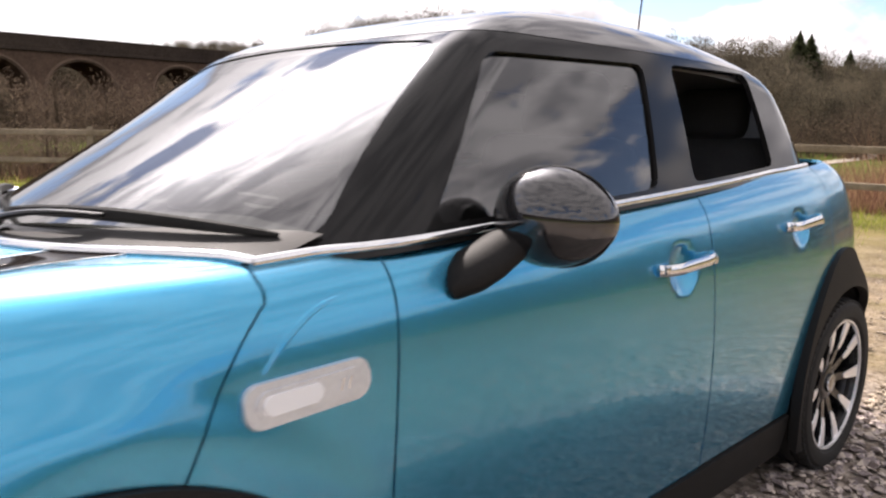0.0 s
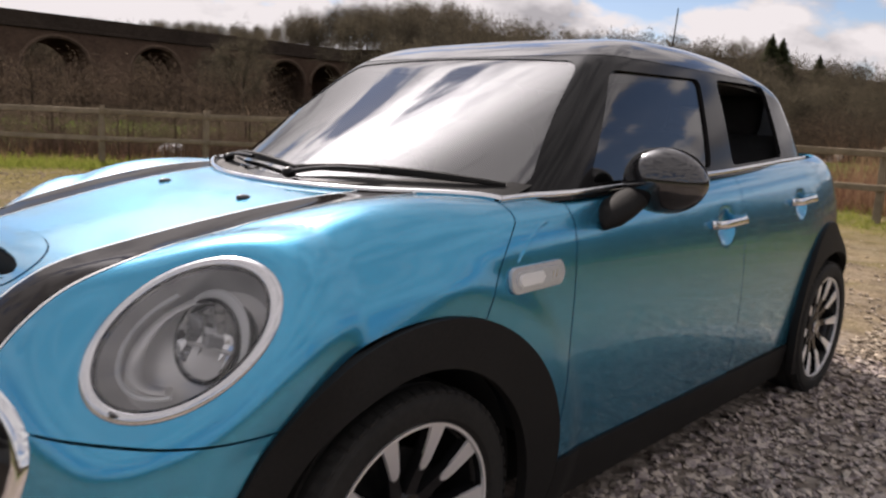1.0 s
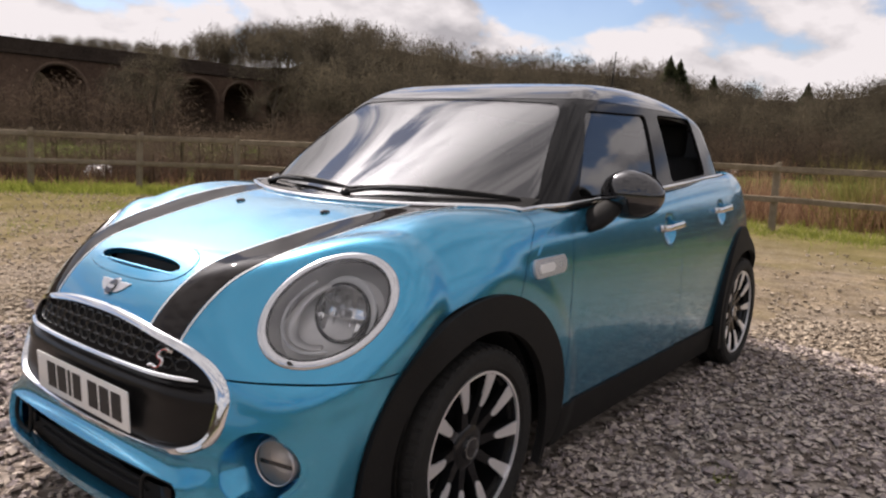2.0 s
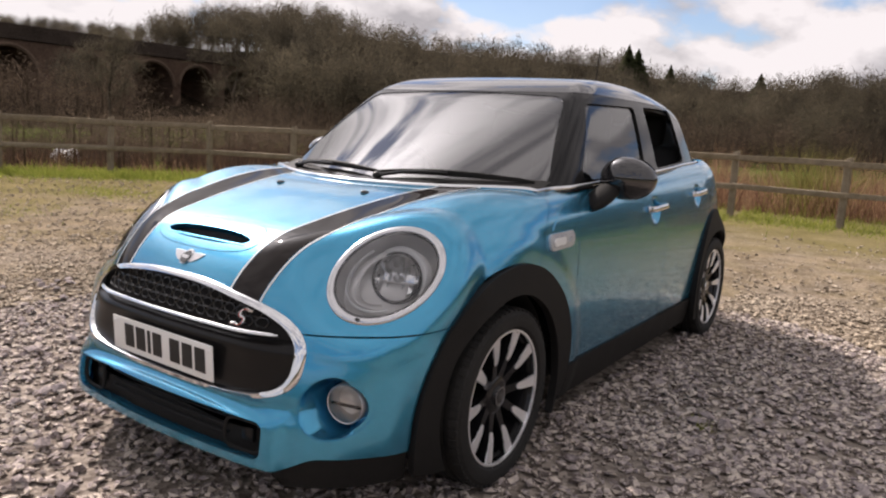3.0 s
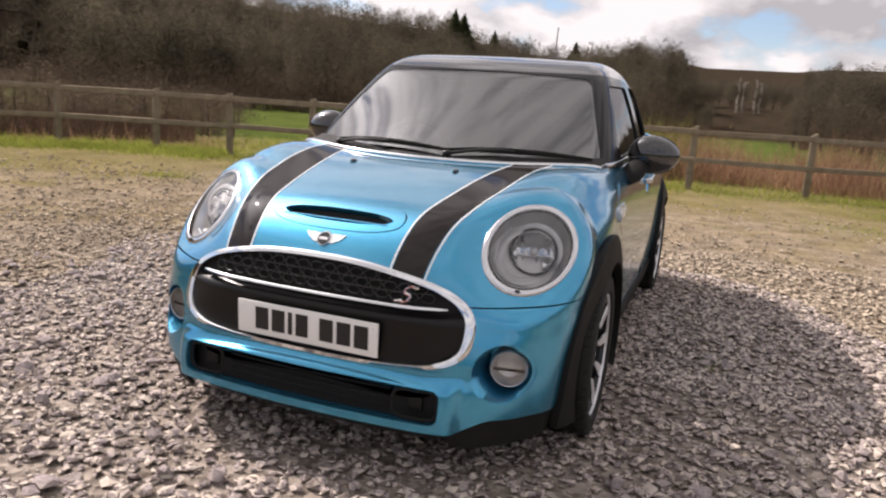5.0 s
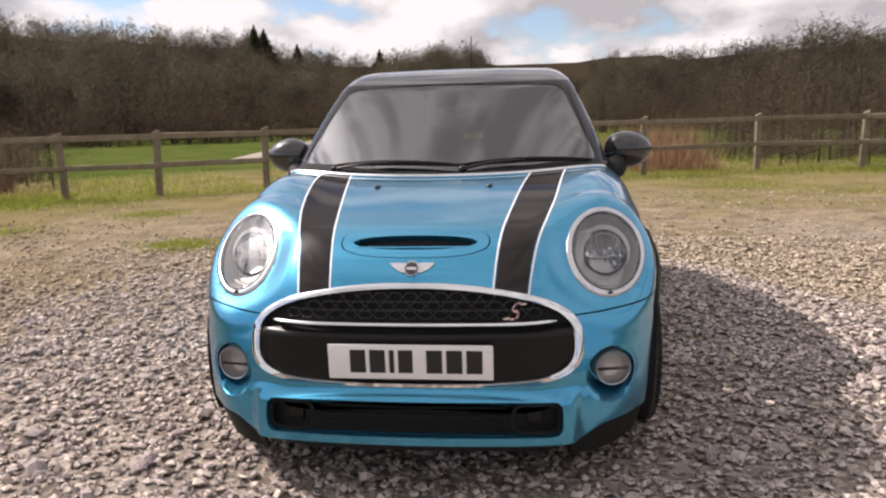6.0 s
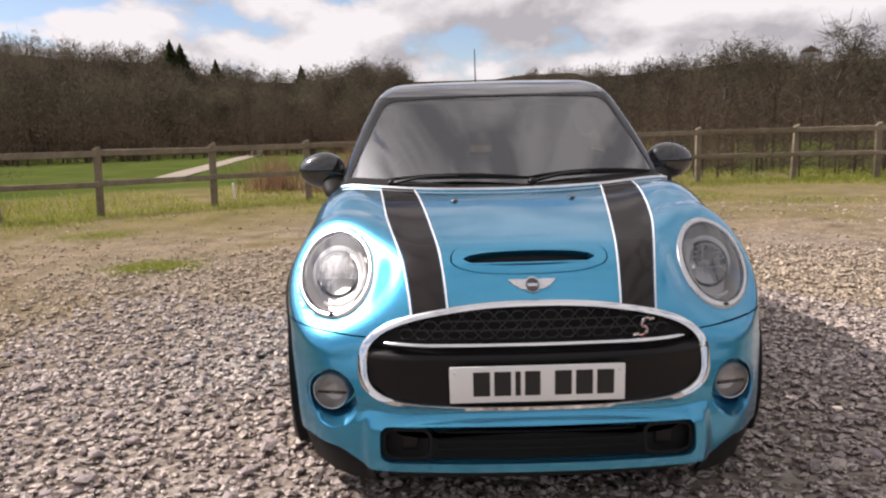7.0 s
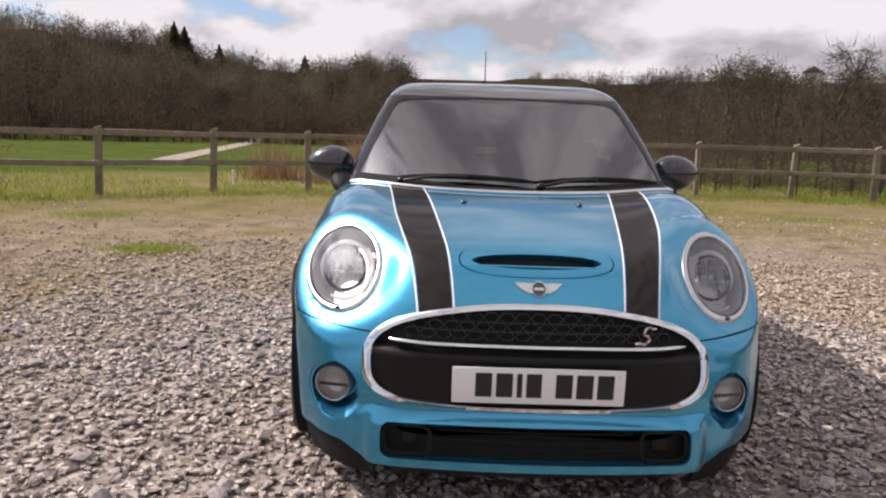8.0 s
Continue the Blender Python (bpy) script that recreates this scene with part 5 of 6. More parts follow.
for side in (1, -1):
    scut = child("side_repeater", None, car)
    scut.empty_display_size = 0.05
    side_plate(pill(0.298, 0.508, 0.772, 0.833, 0.022, 0.02), side, 0.004, 0.009, M["silver_light"], "repeater_bezel", scut, "pale silver side bezel")
    side_plate(pill(0.314, 0.492, 0.782, 0.823, 0.016, 0.02), side, 0.0, 0.0125, M["silver_light"], "repeater_panel", scut, "silver ribbed insert")
    side_plate(pill(0.324, 0.420, 0.789, 0.817, 0.011, 0.02), side, 0.0, 0.0155, M["lamp_white"], "indicator_lens", scut, "clear indicator lens")
    for k in range(2):
        side_plate([(0.444 + 0.014 * k, 0.795), (0.452 + 0.014 * k, 0.795), (0.460 + 0.014 * k, 0.818), (0.452 + 0.014 * k, 0.818)], side, 0.0, 0.0145, M["chrome"], "badge_stroke", scut)
    crease = [(side * (side_at(y, z) - 0.006), y, z) for y, z in [(0.335 + 0.20 * t, 0.842 + 0.085 * (1 - (1 - t) ** 2.6)) for t in np.linspace(0, 1, 20)]]
    part("crease", tube(crease, [0.0085 * math.sin(math.pi * min(1, 0.35 + 0.6 * i / 19)) for i in range(20)], 8), M["paint"], scut, "raised blue crease")
    for y0, y1, z0, z1 in ((1.350, 1.600, 0.862, 0.872), (2.075, 2.322, 0.905, 0.918)):
        handle = child("door_handle", None, car)
        handle.empty_display_size = 0.05
        pts = []
        for t in np.linspace(0, 1, 17):
            y, z = y0 + (y1 - y0) * t, z0 + (z1 - z0) * t
            pts.append((side * (side_at(y0 if t < 0.5 else y1, z) + 0.004 + 0.026 * min(1, 5 * t, 5 * (1 - t)) ** 0.5), y, z))
        part("handle_bar", tube(pts, [0.0115] * 17, 10, squash=(0.75, 1.25)), M["chrome"], handle, "chrome door handle")
        for y in (y0 + 0.012, y1 - 0.012):
            part("handle_foot", block((0.04, 0.02, 0.022), (side * (side_at(y, z0) + 0.006), y, z0 + 0.003), 0.005), M["chrome_soft"], handle)
    # door mirror
    door_mirror = child("door_mirror", None, car)
    door_mirror.empty_display_size = 0.05
    bm = ball((0.119, 0.082, 0.090), (0, 0, 0), None, 40, 24)
    for v in bm.verts:
        if v.co.y > 0.02:
            v.co.y = 0.02 + (v.co.y - 0.02) * 0.45
        v.co.z *= 1 - 0.10 * (v.co.x / 0.119)
    m = Matrix.Translation((0.872 * side, 0.872, 1.028)) @ pose(0, 0, 0, 0, 0, 8 * side)
    if side < 0:
        bmesh.ops.scale(bm, vec=(-1, 1, 1), verts=bm.verts)
    part("mirror_shell", bm, M["gloss_black"], door_mirror, "glossy black mirror cap").matrix_basis = m
    part("mirror_seam", tube([(0.1165 * math.cos(a), 0.0, 0.0885 * math.sin(a)) for a in np.linspace(0, 2 * math.pi, 40)[:-1]], 0.0022, 6, True, up=(0, 1, 0)), M["trim"], door_mirror).matrix_basis = m
    part("mirror_glass", lathe([(0.046, 0.060), (0.048, 0.058), (0.0485, 0.0001)], 36, "y"), M["mirror"], door_mirror, "mirror glass").matrix_basis = m @ Matrix.Diagonal((1.35, 1, 1, 1))
    xs = side_at(0.72, 0.93)
    foot = [(side * (xs - 0.03), 0.722, 0.916), (side * (xs - 0.005), 0.726, 0.921), (side * (xs + 0.008), 0.744, 0.933), (side * (xs + 0.022), 0.775, 0.952), (side * (xs + 0.034), 0.82, 0.980), (side * (xs + 0.055), 0.86, 1.01)]
    part("mirror_arm", tube(foot, [0.030, 0.046, 0.055, 0.054, 0.049, 0.046], 16, squash=(0.62, 1.0), up=(side, 0, 0)), M["trim"], door_mirror, "black mirror arm")

# aerial at the back of the roof
part("aerial", tube([(-0.02, 2.46, 1.345), (-0.02, 2.475, 1.42), (-0.02, 2.50, 1.60), (-0.02, 2.52, 1.77)], [0.013, 0.006, 0.004, 0.003], 8), M["trim"], roof, "black roof aerial")
part("aerial_base", ball((0.022, 0.034, 0.016), (-0.02, 2.465, 1.352)), M["trim"], roof)

# ---- the cabin, seen through the glass ----
for side in (1, -1):
    way = (lambda s: s) if side > 0 else flip
    inner = moved(clips(low, lambda p: Y(p) - 0.5, lambda p: Z(p) - 0.32, lambda p: belt(Y(p)) - Z(p)), -0.055)
    panel("door_lining", way(inner), M["dash"], car, "dark door lining", 0)
dash = block((1.36, 0.52, 0.20), (0, 0.66, 0.84), 0.05, 3)
for v in dash.verts:
    v.co.y += 0.20 * v.co.x * v.co.x
part("dashboard", dash, M["dash"], car, "dark dashboard")
part("binnacle", ball((0.13, 0.10, 0.07), (-0.36, 0.80, 0.945)), M["dash"], car, "round instrument hood")
wheel_pts = [(-0.36 + 0.18 * math.cos(a), 0.98 - 0.06 * math.sin(a), 0.93 + 0.17 * math.sin(a)) for a in np.linspace(0, 2 * math.pi, 41)[:-1]]
sw = part("steering_wheel", tube(wheel_pts, 0.016, 8, True, up=(0, 1, 0)), M["dash"], car, "black steering wheel")
part("wheel_boss", block((0.30, 0.04, 0.07), (-0.36, 0.98, 0.93), 0.015), M["dash"], sw)
part("rear_view_mirror", block((0.22, 0.03, 0.06), (0, 0.93, 1.30), 0.014), M["gloss_black"], car, "black rear view mirror")
part("cabin_floor", block((1.40, 2.3, 0.05), (0, 1.65, 0.36), 0.01), M["dash"], car)


def seat(x, y, wide=0.50):
    s = child("seat", None, car)
    s.empty_display_size = 0.05
    part("cushion", block((wide, 0.50, 0.17), (x, y, 0.55), 0.05, 3, (6, 0, 0)), M["cloth"], s, "dark cloth seat cushion")
    part("backrest", block((wide, 0.14, 0.62), (x, y + 0.27, 0.86), 0.06, 3, (-14, 0, 0)), M["cloth"], s, "dark cloth backrest")
    part("headrest", block((0.27, 0.11, 0.19), (x, y + 0.37, 1.245), 0.05, 3, (-10, 0, 0)), M["cloth"], s, "dark cloth headrest")
    for dx in (-0.06, 0.06):
        part("headrest_post", tube([(x + dx, y + 0.35, 1.08), (x + dx, y + 0.365, 1.20)], 0.006, 6), M["chrome"], s)


for x in (-0.36, 0.36):
    seat(x, 1.18)
    seat(x, 2.05, 0.56)
part("parcel_shelf", block((1.20, 0.62, 0.03), (0, 2.62, 1.0), 0.01), M["cloth"], car, "dark parcel shelf")
part("tailgate_lining", block((1.16, 0.04, 0.60), (0, 2.93, 0.72), 0.015), M["dash"], car, "dark tailgate lining")


# ---- the land round the gravel ----
def soup(name, verts, mat, smooth=False):
    """One object from triangles given as an array of corners."""
    v = np.asarray(verts, np.float32).reshape(-1, 3)
    n = len(v) // 3
    me = bpy.data.meshes.new(name)
    me.vertices.add(len(v)), me.loops.add(len(v)), me.polygons.add(n)
    me.vertices.foreach_set("co", v.ravel())
    me.loops.foreach_set("vertex_index", np.arange(len(v), dtype=np.int32))
    me.polygons.foreach_set("loop_start", np.arange(0, len(v), 3, dtype=np.int32))
    me.polygons.foreach_set("loop_total", np.full(n, 3, dtype=np.int32))
    me.materials.append(mat)
    me.update(calc_edges=True)
    me.validate()
    return new(name, me)


rng = np.random.default_rng(7)


def strand(base, tip, width):
    """Thin triangles from base to tip, in a random turn."""
    d = tip - base
    r = rng.normal(size=d.shape)
    s = np.cross(d, r)
    s /= np.linalg.norm(s, axis=1, keepdims=True) + 1e-9
    w = np.asarray(width).reshape(-1, 1)
    return np.stack([base - s * w, base + s * w, tip], 1)


def bare_tree_cloud(height, twigs, wide=0.32, low=0.22):
    """Corners of a leafless tree on the origin: limbs and many fine twigs."""
    tri = []
    trunk_top = height * 0.72
    k = 5
    for i in range(k):
        a, b = 2 * math.pi * i / k, 2 * math.pi * (i + 1) / k
        r0, r1 = height * 0.018, height * 0.005
        p = [(r0 * math.cos(a), r0 * math.sin(a), -0.6), (r0 * math.cos(b), r0 * math.sin(b), -0.6), (r1 * math.cos(b), r1 * math.sin(b), trunk_top), (r1 * math.cos(a), r1 * math.sin(a), trunk_top)]
        tri += [[p[0], p[1], p[2]], [p[0], p[2], p[3]]]
    # a rounded crown, thick with short twigs, on limbs that reach into it
    half = height * (1 - low) / 2
    mid, spread = height * 0.985 - half, height * wide
    n = 18

    def in_crown(k, inner):
        d = rng.normal(size=(k, 3))
        d /= np.linalg.norm(d, axis=1, keepdims=True)
        d = d * (rng.uniform(inner, 1.0, k) ** 0.5)[:, None] * (1 + 0.22 * np.sin(5 * d[:, :1] + 3) * np.cos(6 * d[:, 1:2]))
        return d * np.array((spread, spread, half)) + np.array((0, 0, mid))

    tip = in_crown(n, 0.5)
    base = np.stack([0 * tip[:, 0], 0 * tip[:, 0], np.clip(tip[:, 2] - height * 0.22, low * height * 0.6, trunk_top)], 1)
    limbs = strand(base, tip, height * 0.005 * np.ones(n))
    start = in_crown(twigs, 0.08)
    way = rng.normal(size=(twigs, 3)) + np.array((0, 0, 0.5)) + (start - np.array((0, 0, mid))) / spread * 0.7
    way /= np.linalg.norm(way, axis=1, keepdims=True)
    end = start + way * (height * rng.uniform(0.025, 0.065, twigs))[:, None]
    fine = strand(start, end, height * rng.uniform(0.0026, 0.0058, twigs))
    return np.concatenate([np.array(tri), limbs, fine]).astype(np.float32)


protos = [bare_tree_cloud(10.0, 2300, rng.uniform(0.24, 0.33), rng.uniform(0.08, 0.25)) for _ in range(8)]
bush_protos = [bare_tree_cloud(3.0, 420, rng.uniform(0.5, 0.7), 0.02) for _ in range(5)]
all_tri = []
for a0, a1, rows in ((2.9, 100, (64, 70, 77, 85, 93, 100, 106, 112)), (43, 66, (114, 117, 120, 122.5, 125, 128)), (-100, -4.8, (66, 76, 86, 95, 103, 111)), (-6.0, 4.0, (120, 126, 134, 142))):
    for k, r in enumerate(rows):
        gap = math.degrees((3.0 if r < 104 else 2.1 if a0 == 43 else 2.6) / r)
        a = a0
        while a < a1:
            aa, rr = a + rng.normal() * gap * 0.35, r + rng.normal() * 2.0
            x, y = 0.5 - rr * math.sin(radians(aa)), -2.4 + rr * math.cos(radians(aa))
            a += gap * rng.uniform(0.75, 1.3)
            # the strip in front of the viaduct is nearly clear
            if aa > 47.5 and x > -79 and rng.random() < (0.45 if 57.3 < aa < 62.8 else 1.0 if 50 < aa < 55.5 else 0.93) or -90.5 < x < -78.5 and y < 69:
                continue
            z = float(hill(x, y))
            f = (0.78, 0.86, 0.93, 1.0, 1.0, 0.72)[k] if a0 == 43 else 0.62 + 0.38 * min(1, k / (len(rows) - 3))
            if aa > 56.5 and x > -79:
                f = min(f, 0.72 if aa < 62.8 else 0.45)
            top = 1.2 + rr * math.tan(radians(2.9 if a0 == -6.0 else float(skyline(aa)) * f)) * rng.normal(0.985, 0.022)
            h = max(top - z, 3.0)
            p = protos[rng.integers(0, len(protos))]
            c, s = math.cos(aa * 7), math.sin(aa * 7)
            q = p * (h / 10.0) * np.array((min(1.0, 9 / h), min(1.0, 9 / h), 1))
            all_tri.append(np.stack([q[..., 0] * c - q[..., 1] * s + x, q[..., 0] * s + q[..., 1] * c + y, q[..., 2] + z], -1))
tagged(soup("woodland", np.concatenate(all_tri), M["twigs"]), "dense leafless brown woods on the valley side", "woods", kind="stuff")

# undergrowth at the foot of the woods, and scrub between fence and woods
all_tri = []
for n, amin, amax, rmin, rmax, hmin, hmax in ((420, 3, 100, 58, 66, 2.5, 4.5), (420, -100, -5, 57, 68, 2.0, 4.6), (1100, 36, 100, 15, 58, 0.6, 1.9), (170, -70, -13, 27, 64, 1.8, 4.6), (260, -70, -10, 16, 27, 0.5, 1.7), (200, 50, 100, 92, 100, 3.0, 6.5), (120, 57, 82, 66, 77, 3.0, 6.5)):
    for _ in range(n):
        aa, rr = rng.uniform(amin, amax), rng.uniform(rmin, rmax)
        x, y = 0.5 - rr * math.sin(radians(aa)), -2.4 + rr * math.cos(radians(aa))
        h = rng.uniform(hmin, hmax) * (0.4 if aa > 50.5 and 40 < rr < 66 or 50 < aa < 56.5 and rr > 85 else 1.0)
        q = bush_protos[rng.integers(0, len(bush_protos))] * (h / 3.0)
        all_tri.append(q + np.array((x, y, float(hill(x, y)) - 0.1), np.float32))
tagged(soup("scrub", np.concatenate(all_tri), M["scrub"]), "bare brown brambles and scrub", "scrub", kind="stuff")


def blades(n, x, y, height, width, lean=0.3):
    z = hill(x, y)
    base = np.stack([x, y, z - 0.02], 1)
    tip = base + np.stack([rng.normal(0, lean, n) * height, rng.normal(0, lean, n) * height, height], 1)
    return strand(base, tip, width)


def along(points, n, spread, shift=0.0):
    i = rng.integers(0, len(points) - 1, n)
    p = np.array(points)
    t = rng.random(n)[:, None]
    q = p[i] * (1 - t) + p[i + 1] * t
    d = p[i + 1] - p[i]
    nrm = np.stack([-d[:, 1], d[:, 0]], 1) / np.linalg.norm(d, axis=1, keepdims=True)
    q = q + nrm * (shift + rng.normal(0, spread, n))[:, None]
    return q[:, 0], q[:, 1]


# grass: a verge along the fence, tufts on the gravel's edge, rough meadow behind
grass = []
for line in (FENCE_LEFT, FENCE_RIGHT):
    x, y = along(line, 26000, 0.55, -0.1)
    grass.append(blades(26000, x, y, rng.uniform(0.03, 0.10, 26000), rng.uniform(0.003, 0.007, 26000)))
    x, y = along(line, 9000, 1.3, 2.0)
    grass.append(blades(9000, x, y, rng.uniform(0.05, 0.18, 9000), rng.uniform(0.005, 0.010, 9000)))
x, y = along(FENCE_LEFT[3:9], 20000, 0.5, -0.2)
grass.append(blades(20000, x, y, rng.uniform(0.05, 0.17, 20000), rng.uniform(0.004, 0.009, 20000), 0.5))
for cx, cy, rad, n in ((-3.05, 3.95, 0.36, 3400), (-4.6, 6.3, 0.5, 2000), (-5.6, 4.9, 0.35, 500), (-2.2, 8.5, 0.6, 900), (5.2, 8.0, 0.8, 1300), (3.8, 9.3, 0.9, 1500), (7.4, 7.3, 0.9, 1200), (-6.9, 1.8, 0.7, 900), (-8.3, 3.9, 0.8, 1300), (-7.5, -0.4, 0.6, 700), (2.6, 7.2, 0.7, 700), (1.25, 0.98, 0.035, 60)):
    x, y = rng.normal(cx, rad * 0.6, n), rng.normal(cy, rad * 0.45, n)
    grass.append(blades(n, x, y, rng.uniform(0.02, 0.075, n), rng.uniform(0.002, 0.005, n), 0.6))
tagged(soup("grass", np.concatenate(grass), M["grass"]), "short green grass along the fence", "grass", kind="stuff")

# dead stalks and reddish stems behind the fence
n = 15000
x, y = along([(-18.6, -6), (-14.4, 2.6), (-11.4, 6.6), (-8.6, 9.0)], n, 0.75, 1.95)
brown_stems = blades(n, x, y, rng.uniform(0.2, 0.8, n), rng.uniform(0.004, 0.008, n), 0.3)
stalks = []
n = 9000
x, y = rng.uniform(-3.2, 4.2, n), 11.9 + np.abs(rng.normal(0, 3.0, n))
stalks.append(blades(n, x, y, rng.uniform(0.3, 1.35, n) * (0.72 + 0.2 * np.sin(x * 2.3) + 0.16 * np.sin(x * 6.1 + y)), rng.uniform(0.004, 0.009, n), 0.28))
m = 700
x, y = along(FENCE_LEFT[2:9], m, 0.35, 0.5)
stalks.append(blades(m, x, y, rng.uniform(0.15, 0.5, m), rng.uniform(0.004, 0.008, m), 0.35))
tagged(soup("dead_stalks", np.concatenate(stalks), M["dead"]), "reddish brown dead stalks behind the fence", "stalks", kind="stuff")
tagged(soup("dead_stalks", brown_stems, M["dead_brown"]), "dull brown dead stems and brambles behind the fence", "stalks", kind="stuff")
n = 750
x, y = rng.normal(-0.1, 0.30, n), rng.normal(13.0, 0.4, n)
tagged(soup("willow_bush", blades(n, x, y, rng.uniform(0.4, 1.45, n), rng.uniform(0.005, 0.011, n), 0.34), M["willow"]), "yellow green budding willow shrub behind the fence", "bush")

# the pale path across the meadow
pts = [(-11.5, 25.0), (-12.3, 30.0), (-14.0, 42), (-16.2, 58), (-20, 75)]
verts, faces = [], []
for i, (x, y) in enumerate(pts):
    a, b = pts[max(i - 1, 0)], pts[min(i + 1, len(pts) - 1)]
    d = Vector((b[0] - a[0], b[1] - a[1])).normalized()
    wide = 0.8 if i == 0 else 1.0
    for s in (-0.65 * wide, -0.2 * wide, 0.2 * wide, 0.65 * wide):
        px, py = x - d.y * s, y + d.x * s
        verts.append((px, py, float(hill(px, py)) + 0.035))
for i in range(len(pts) - 1):
    for k in range(3):
        faces.append((4 * i + k, 4 * i + k + 1, 4 * i + k + 5, 4 * i + k + 4))
tagged(mesh_object("path", verts, faces, M["path"]), "pale gravel footpath across the meadow", "path", kind="structure")


# ---- single trees ----
def bare_tree(name, x, y, height, label, bark, twigs=1500, seed=0):
    t = thing(name, (x, y, float(hill(x, y))), seed * 47.0, label, "tree", "birches beyond the fence" if name == "birch_tree" else "bare trees over the woods")
    lean = 0.05
    trunk = [(lean * math.sin(k * 1.3 + seed) * k, lean * math.cos(k * 0.9 + seed) * k, -0.2 + height * 0.8 * k / 8) for k in range(9)]
    part("trunk", tube(trunk, [height * (0.016 - 0.0015 * k) for k in range(9)], 8), bark, t)
    starts = []
    for k in range(12):
        i = 2 + k // 2
        p = Vector(trunk[min(i, 8)])
        a = k * 2.4 + seed
        ln = height * (0.30 - 0.018 * k)
        q = [p, p + Vector((math.cos(a), math.sin(a), 0.9)) * ln * 0.5, p + Vector((math.cos(a) * 1.05, math.sin(a) * 1.05, 1.35)) * ln * 0.9]
        part("limb", tube(q, [height * 0.005, height * 0.0035, height * 0.0012], 5), bark, t)
        starts += q[1:]
    n = twigs
    s = np.array([tuple(v) for v in starts])[rng.integers(0, len(starts), n)]
    way = rng.normal(size=(n, 3)) * np.array((1, 1, 0.8)) + np.array((0, 0, 0.5))
    way /= np.linalg.norm(way, axis=1, keepdims=True)
    s = s + rng.normal(size=(n, 3)) * height * 0.035
    crown = soup("crown", strand(s, s + way * (height * rng.uniform(0.04, 0.13, n))[:, None], height * rng.uniform(0.0012, 0.0026, n)), M["twigs"])
    crown.parent = t
    return t


for k, (a, r, h) in enumerate(((-20.6, 37, 6.4), (-23.2, 41, 6.6), (-28.2, 36, 6.6), (-30.6, 39, 6.2))):
    bare_tree("birch_tree", 0 - r * math.sin(radians(a)), -2.6 + r * math.cos(radians(a)), h, "bare slender birch with a pale trunk", M["birch"], 1800, k)
for k, (a, r, h) in enumerate(((6.2, 74, 9.6), (4.4, 78, 9.4), (58.5, 66, 9.8), (50, 69, 12.6))):
    bare_tree("bare_tree", 0.5 - r * math.sin(radians(a)), -2.4 + r * math.cos(radians(a)), h, "tall leafless tree standing over the woods", M["bark"], 2200, k + 5)


def conifer(x, y, height, seed):
    z = float(hill(x, y))
    t = thing("conifer", (x, y, z), seed * 60.0, "dark evergreen conifer over the bare woods", "tree", "conifers in the woods")
    part("trunk", tube([(0, 0, -0.3), (0, 0, height * 0.97)], [height * 0.015, 0.02], 6), M["bark"], t)
    n = 3000
    u = rng.random(n) ** 0.7
    h0 = height * (0.25 + 0.73 * u)
    rad = (height * 0.46 * np.clip(1.01 - u, 0, 1) + 0.05) * (0.86 + 0.14 * np.sin(u * 70)) * rng.uniform(0.7, 1.05, n)
    a = rng.uniform(0, 2 * math.pi, n)
    base = np.stack([0 * a, 0 * a, h0], 1) + np.stack([np.cos(a), np.sin(a), 0 * a], 1) * (rad * rng.uniform(0, 0.6, n))[:, None]
    tip = np.stack([rad * np.cos(a), rad * np.sin(a), h0 - 0.25 * rad + rng.normal(0, 0.1, n)], 1)
    c = soup("crown", strand(base, tip, height * 0.006 * np.ones(n)), M["needles"])
    c.parent = t


for k, (a, el, r) in enumerate(((20.5, 7.0, 98), (19.8, 6.75, 99), (17.4, 5.6, 100), (11.2, 5.15, 101))):
    x, y = 0.5 - r * math.sin(radians(a)), -2.4 + r * math.cos(radians(a))
    conifer(x, y, 1.2 + r * math.tan(radians(el)) - float(hill(x, y)), k)


for k, (a, el1) in enumerate(((-0.7, 3.0), (-1.05, 2.8), (-1.85, 3.0), (-2.2, 2.8))):
    r = 116.0
    x, y = 0.5 - r * math.sin(radians(a)), -2.4 + r * math.cos(radians(a))
    z = float(hill(x, y))
    top = 1.2 + r * math.tan(radians(el1))
    snag = thing("dead_tree", (x, y, z), 40.0 * k, "pale dead tree trunk standing in front of woods", "tree", "pale dead trunks")
    part("trunk", tube([(0.1 * math.sin(2.1 * j + k), 0.1 * math.cos(1.7 * j + k), -0.3 + (top - z + 0.3) * j / 6) for j in range(7)], [0.17 - 0.015 * j for j in range(7)], 8), M["pale_bark"], snag)
    for j in range(3):
        h = (top - z) * (0.62 + 0.13 * j)
        part("limb", tube([(0, 0, h), (0.5 * math.cos(2.4 * j + k), 0.5 * math.sin(2.4 * j + k), h + 0.7)], [0.06, 0.02], 5), M["pale_bark"], snag)

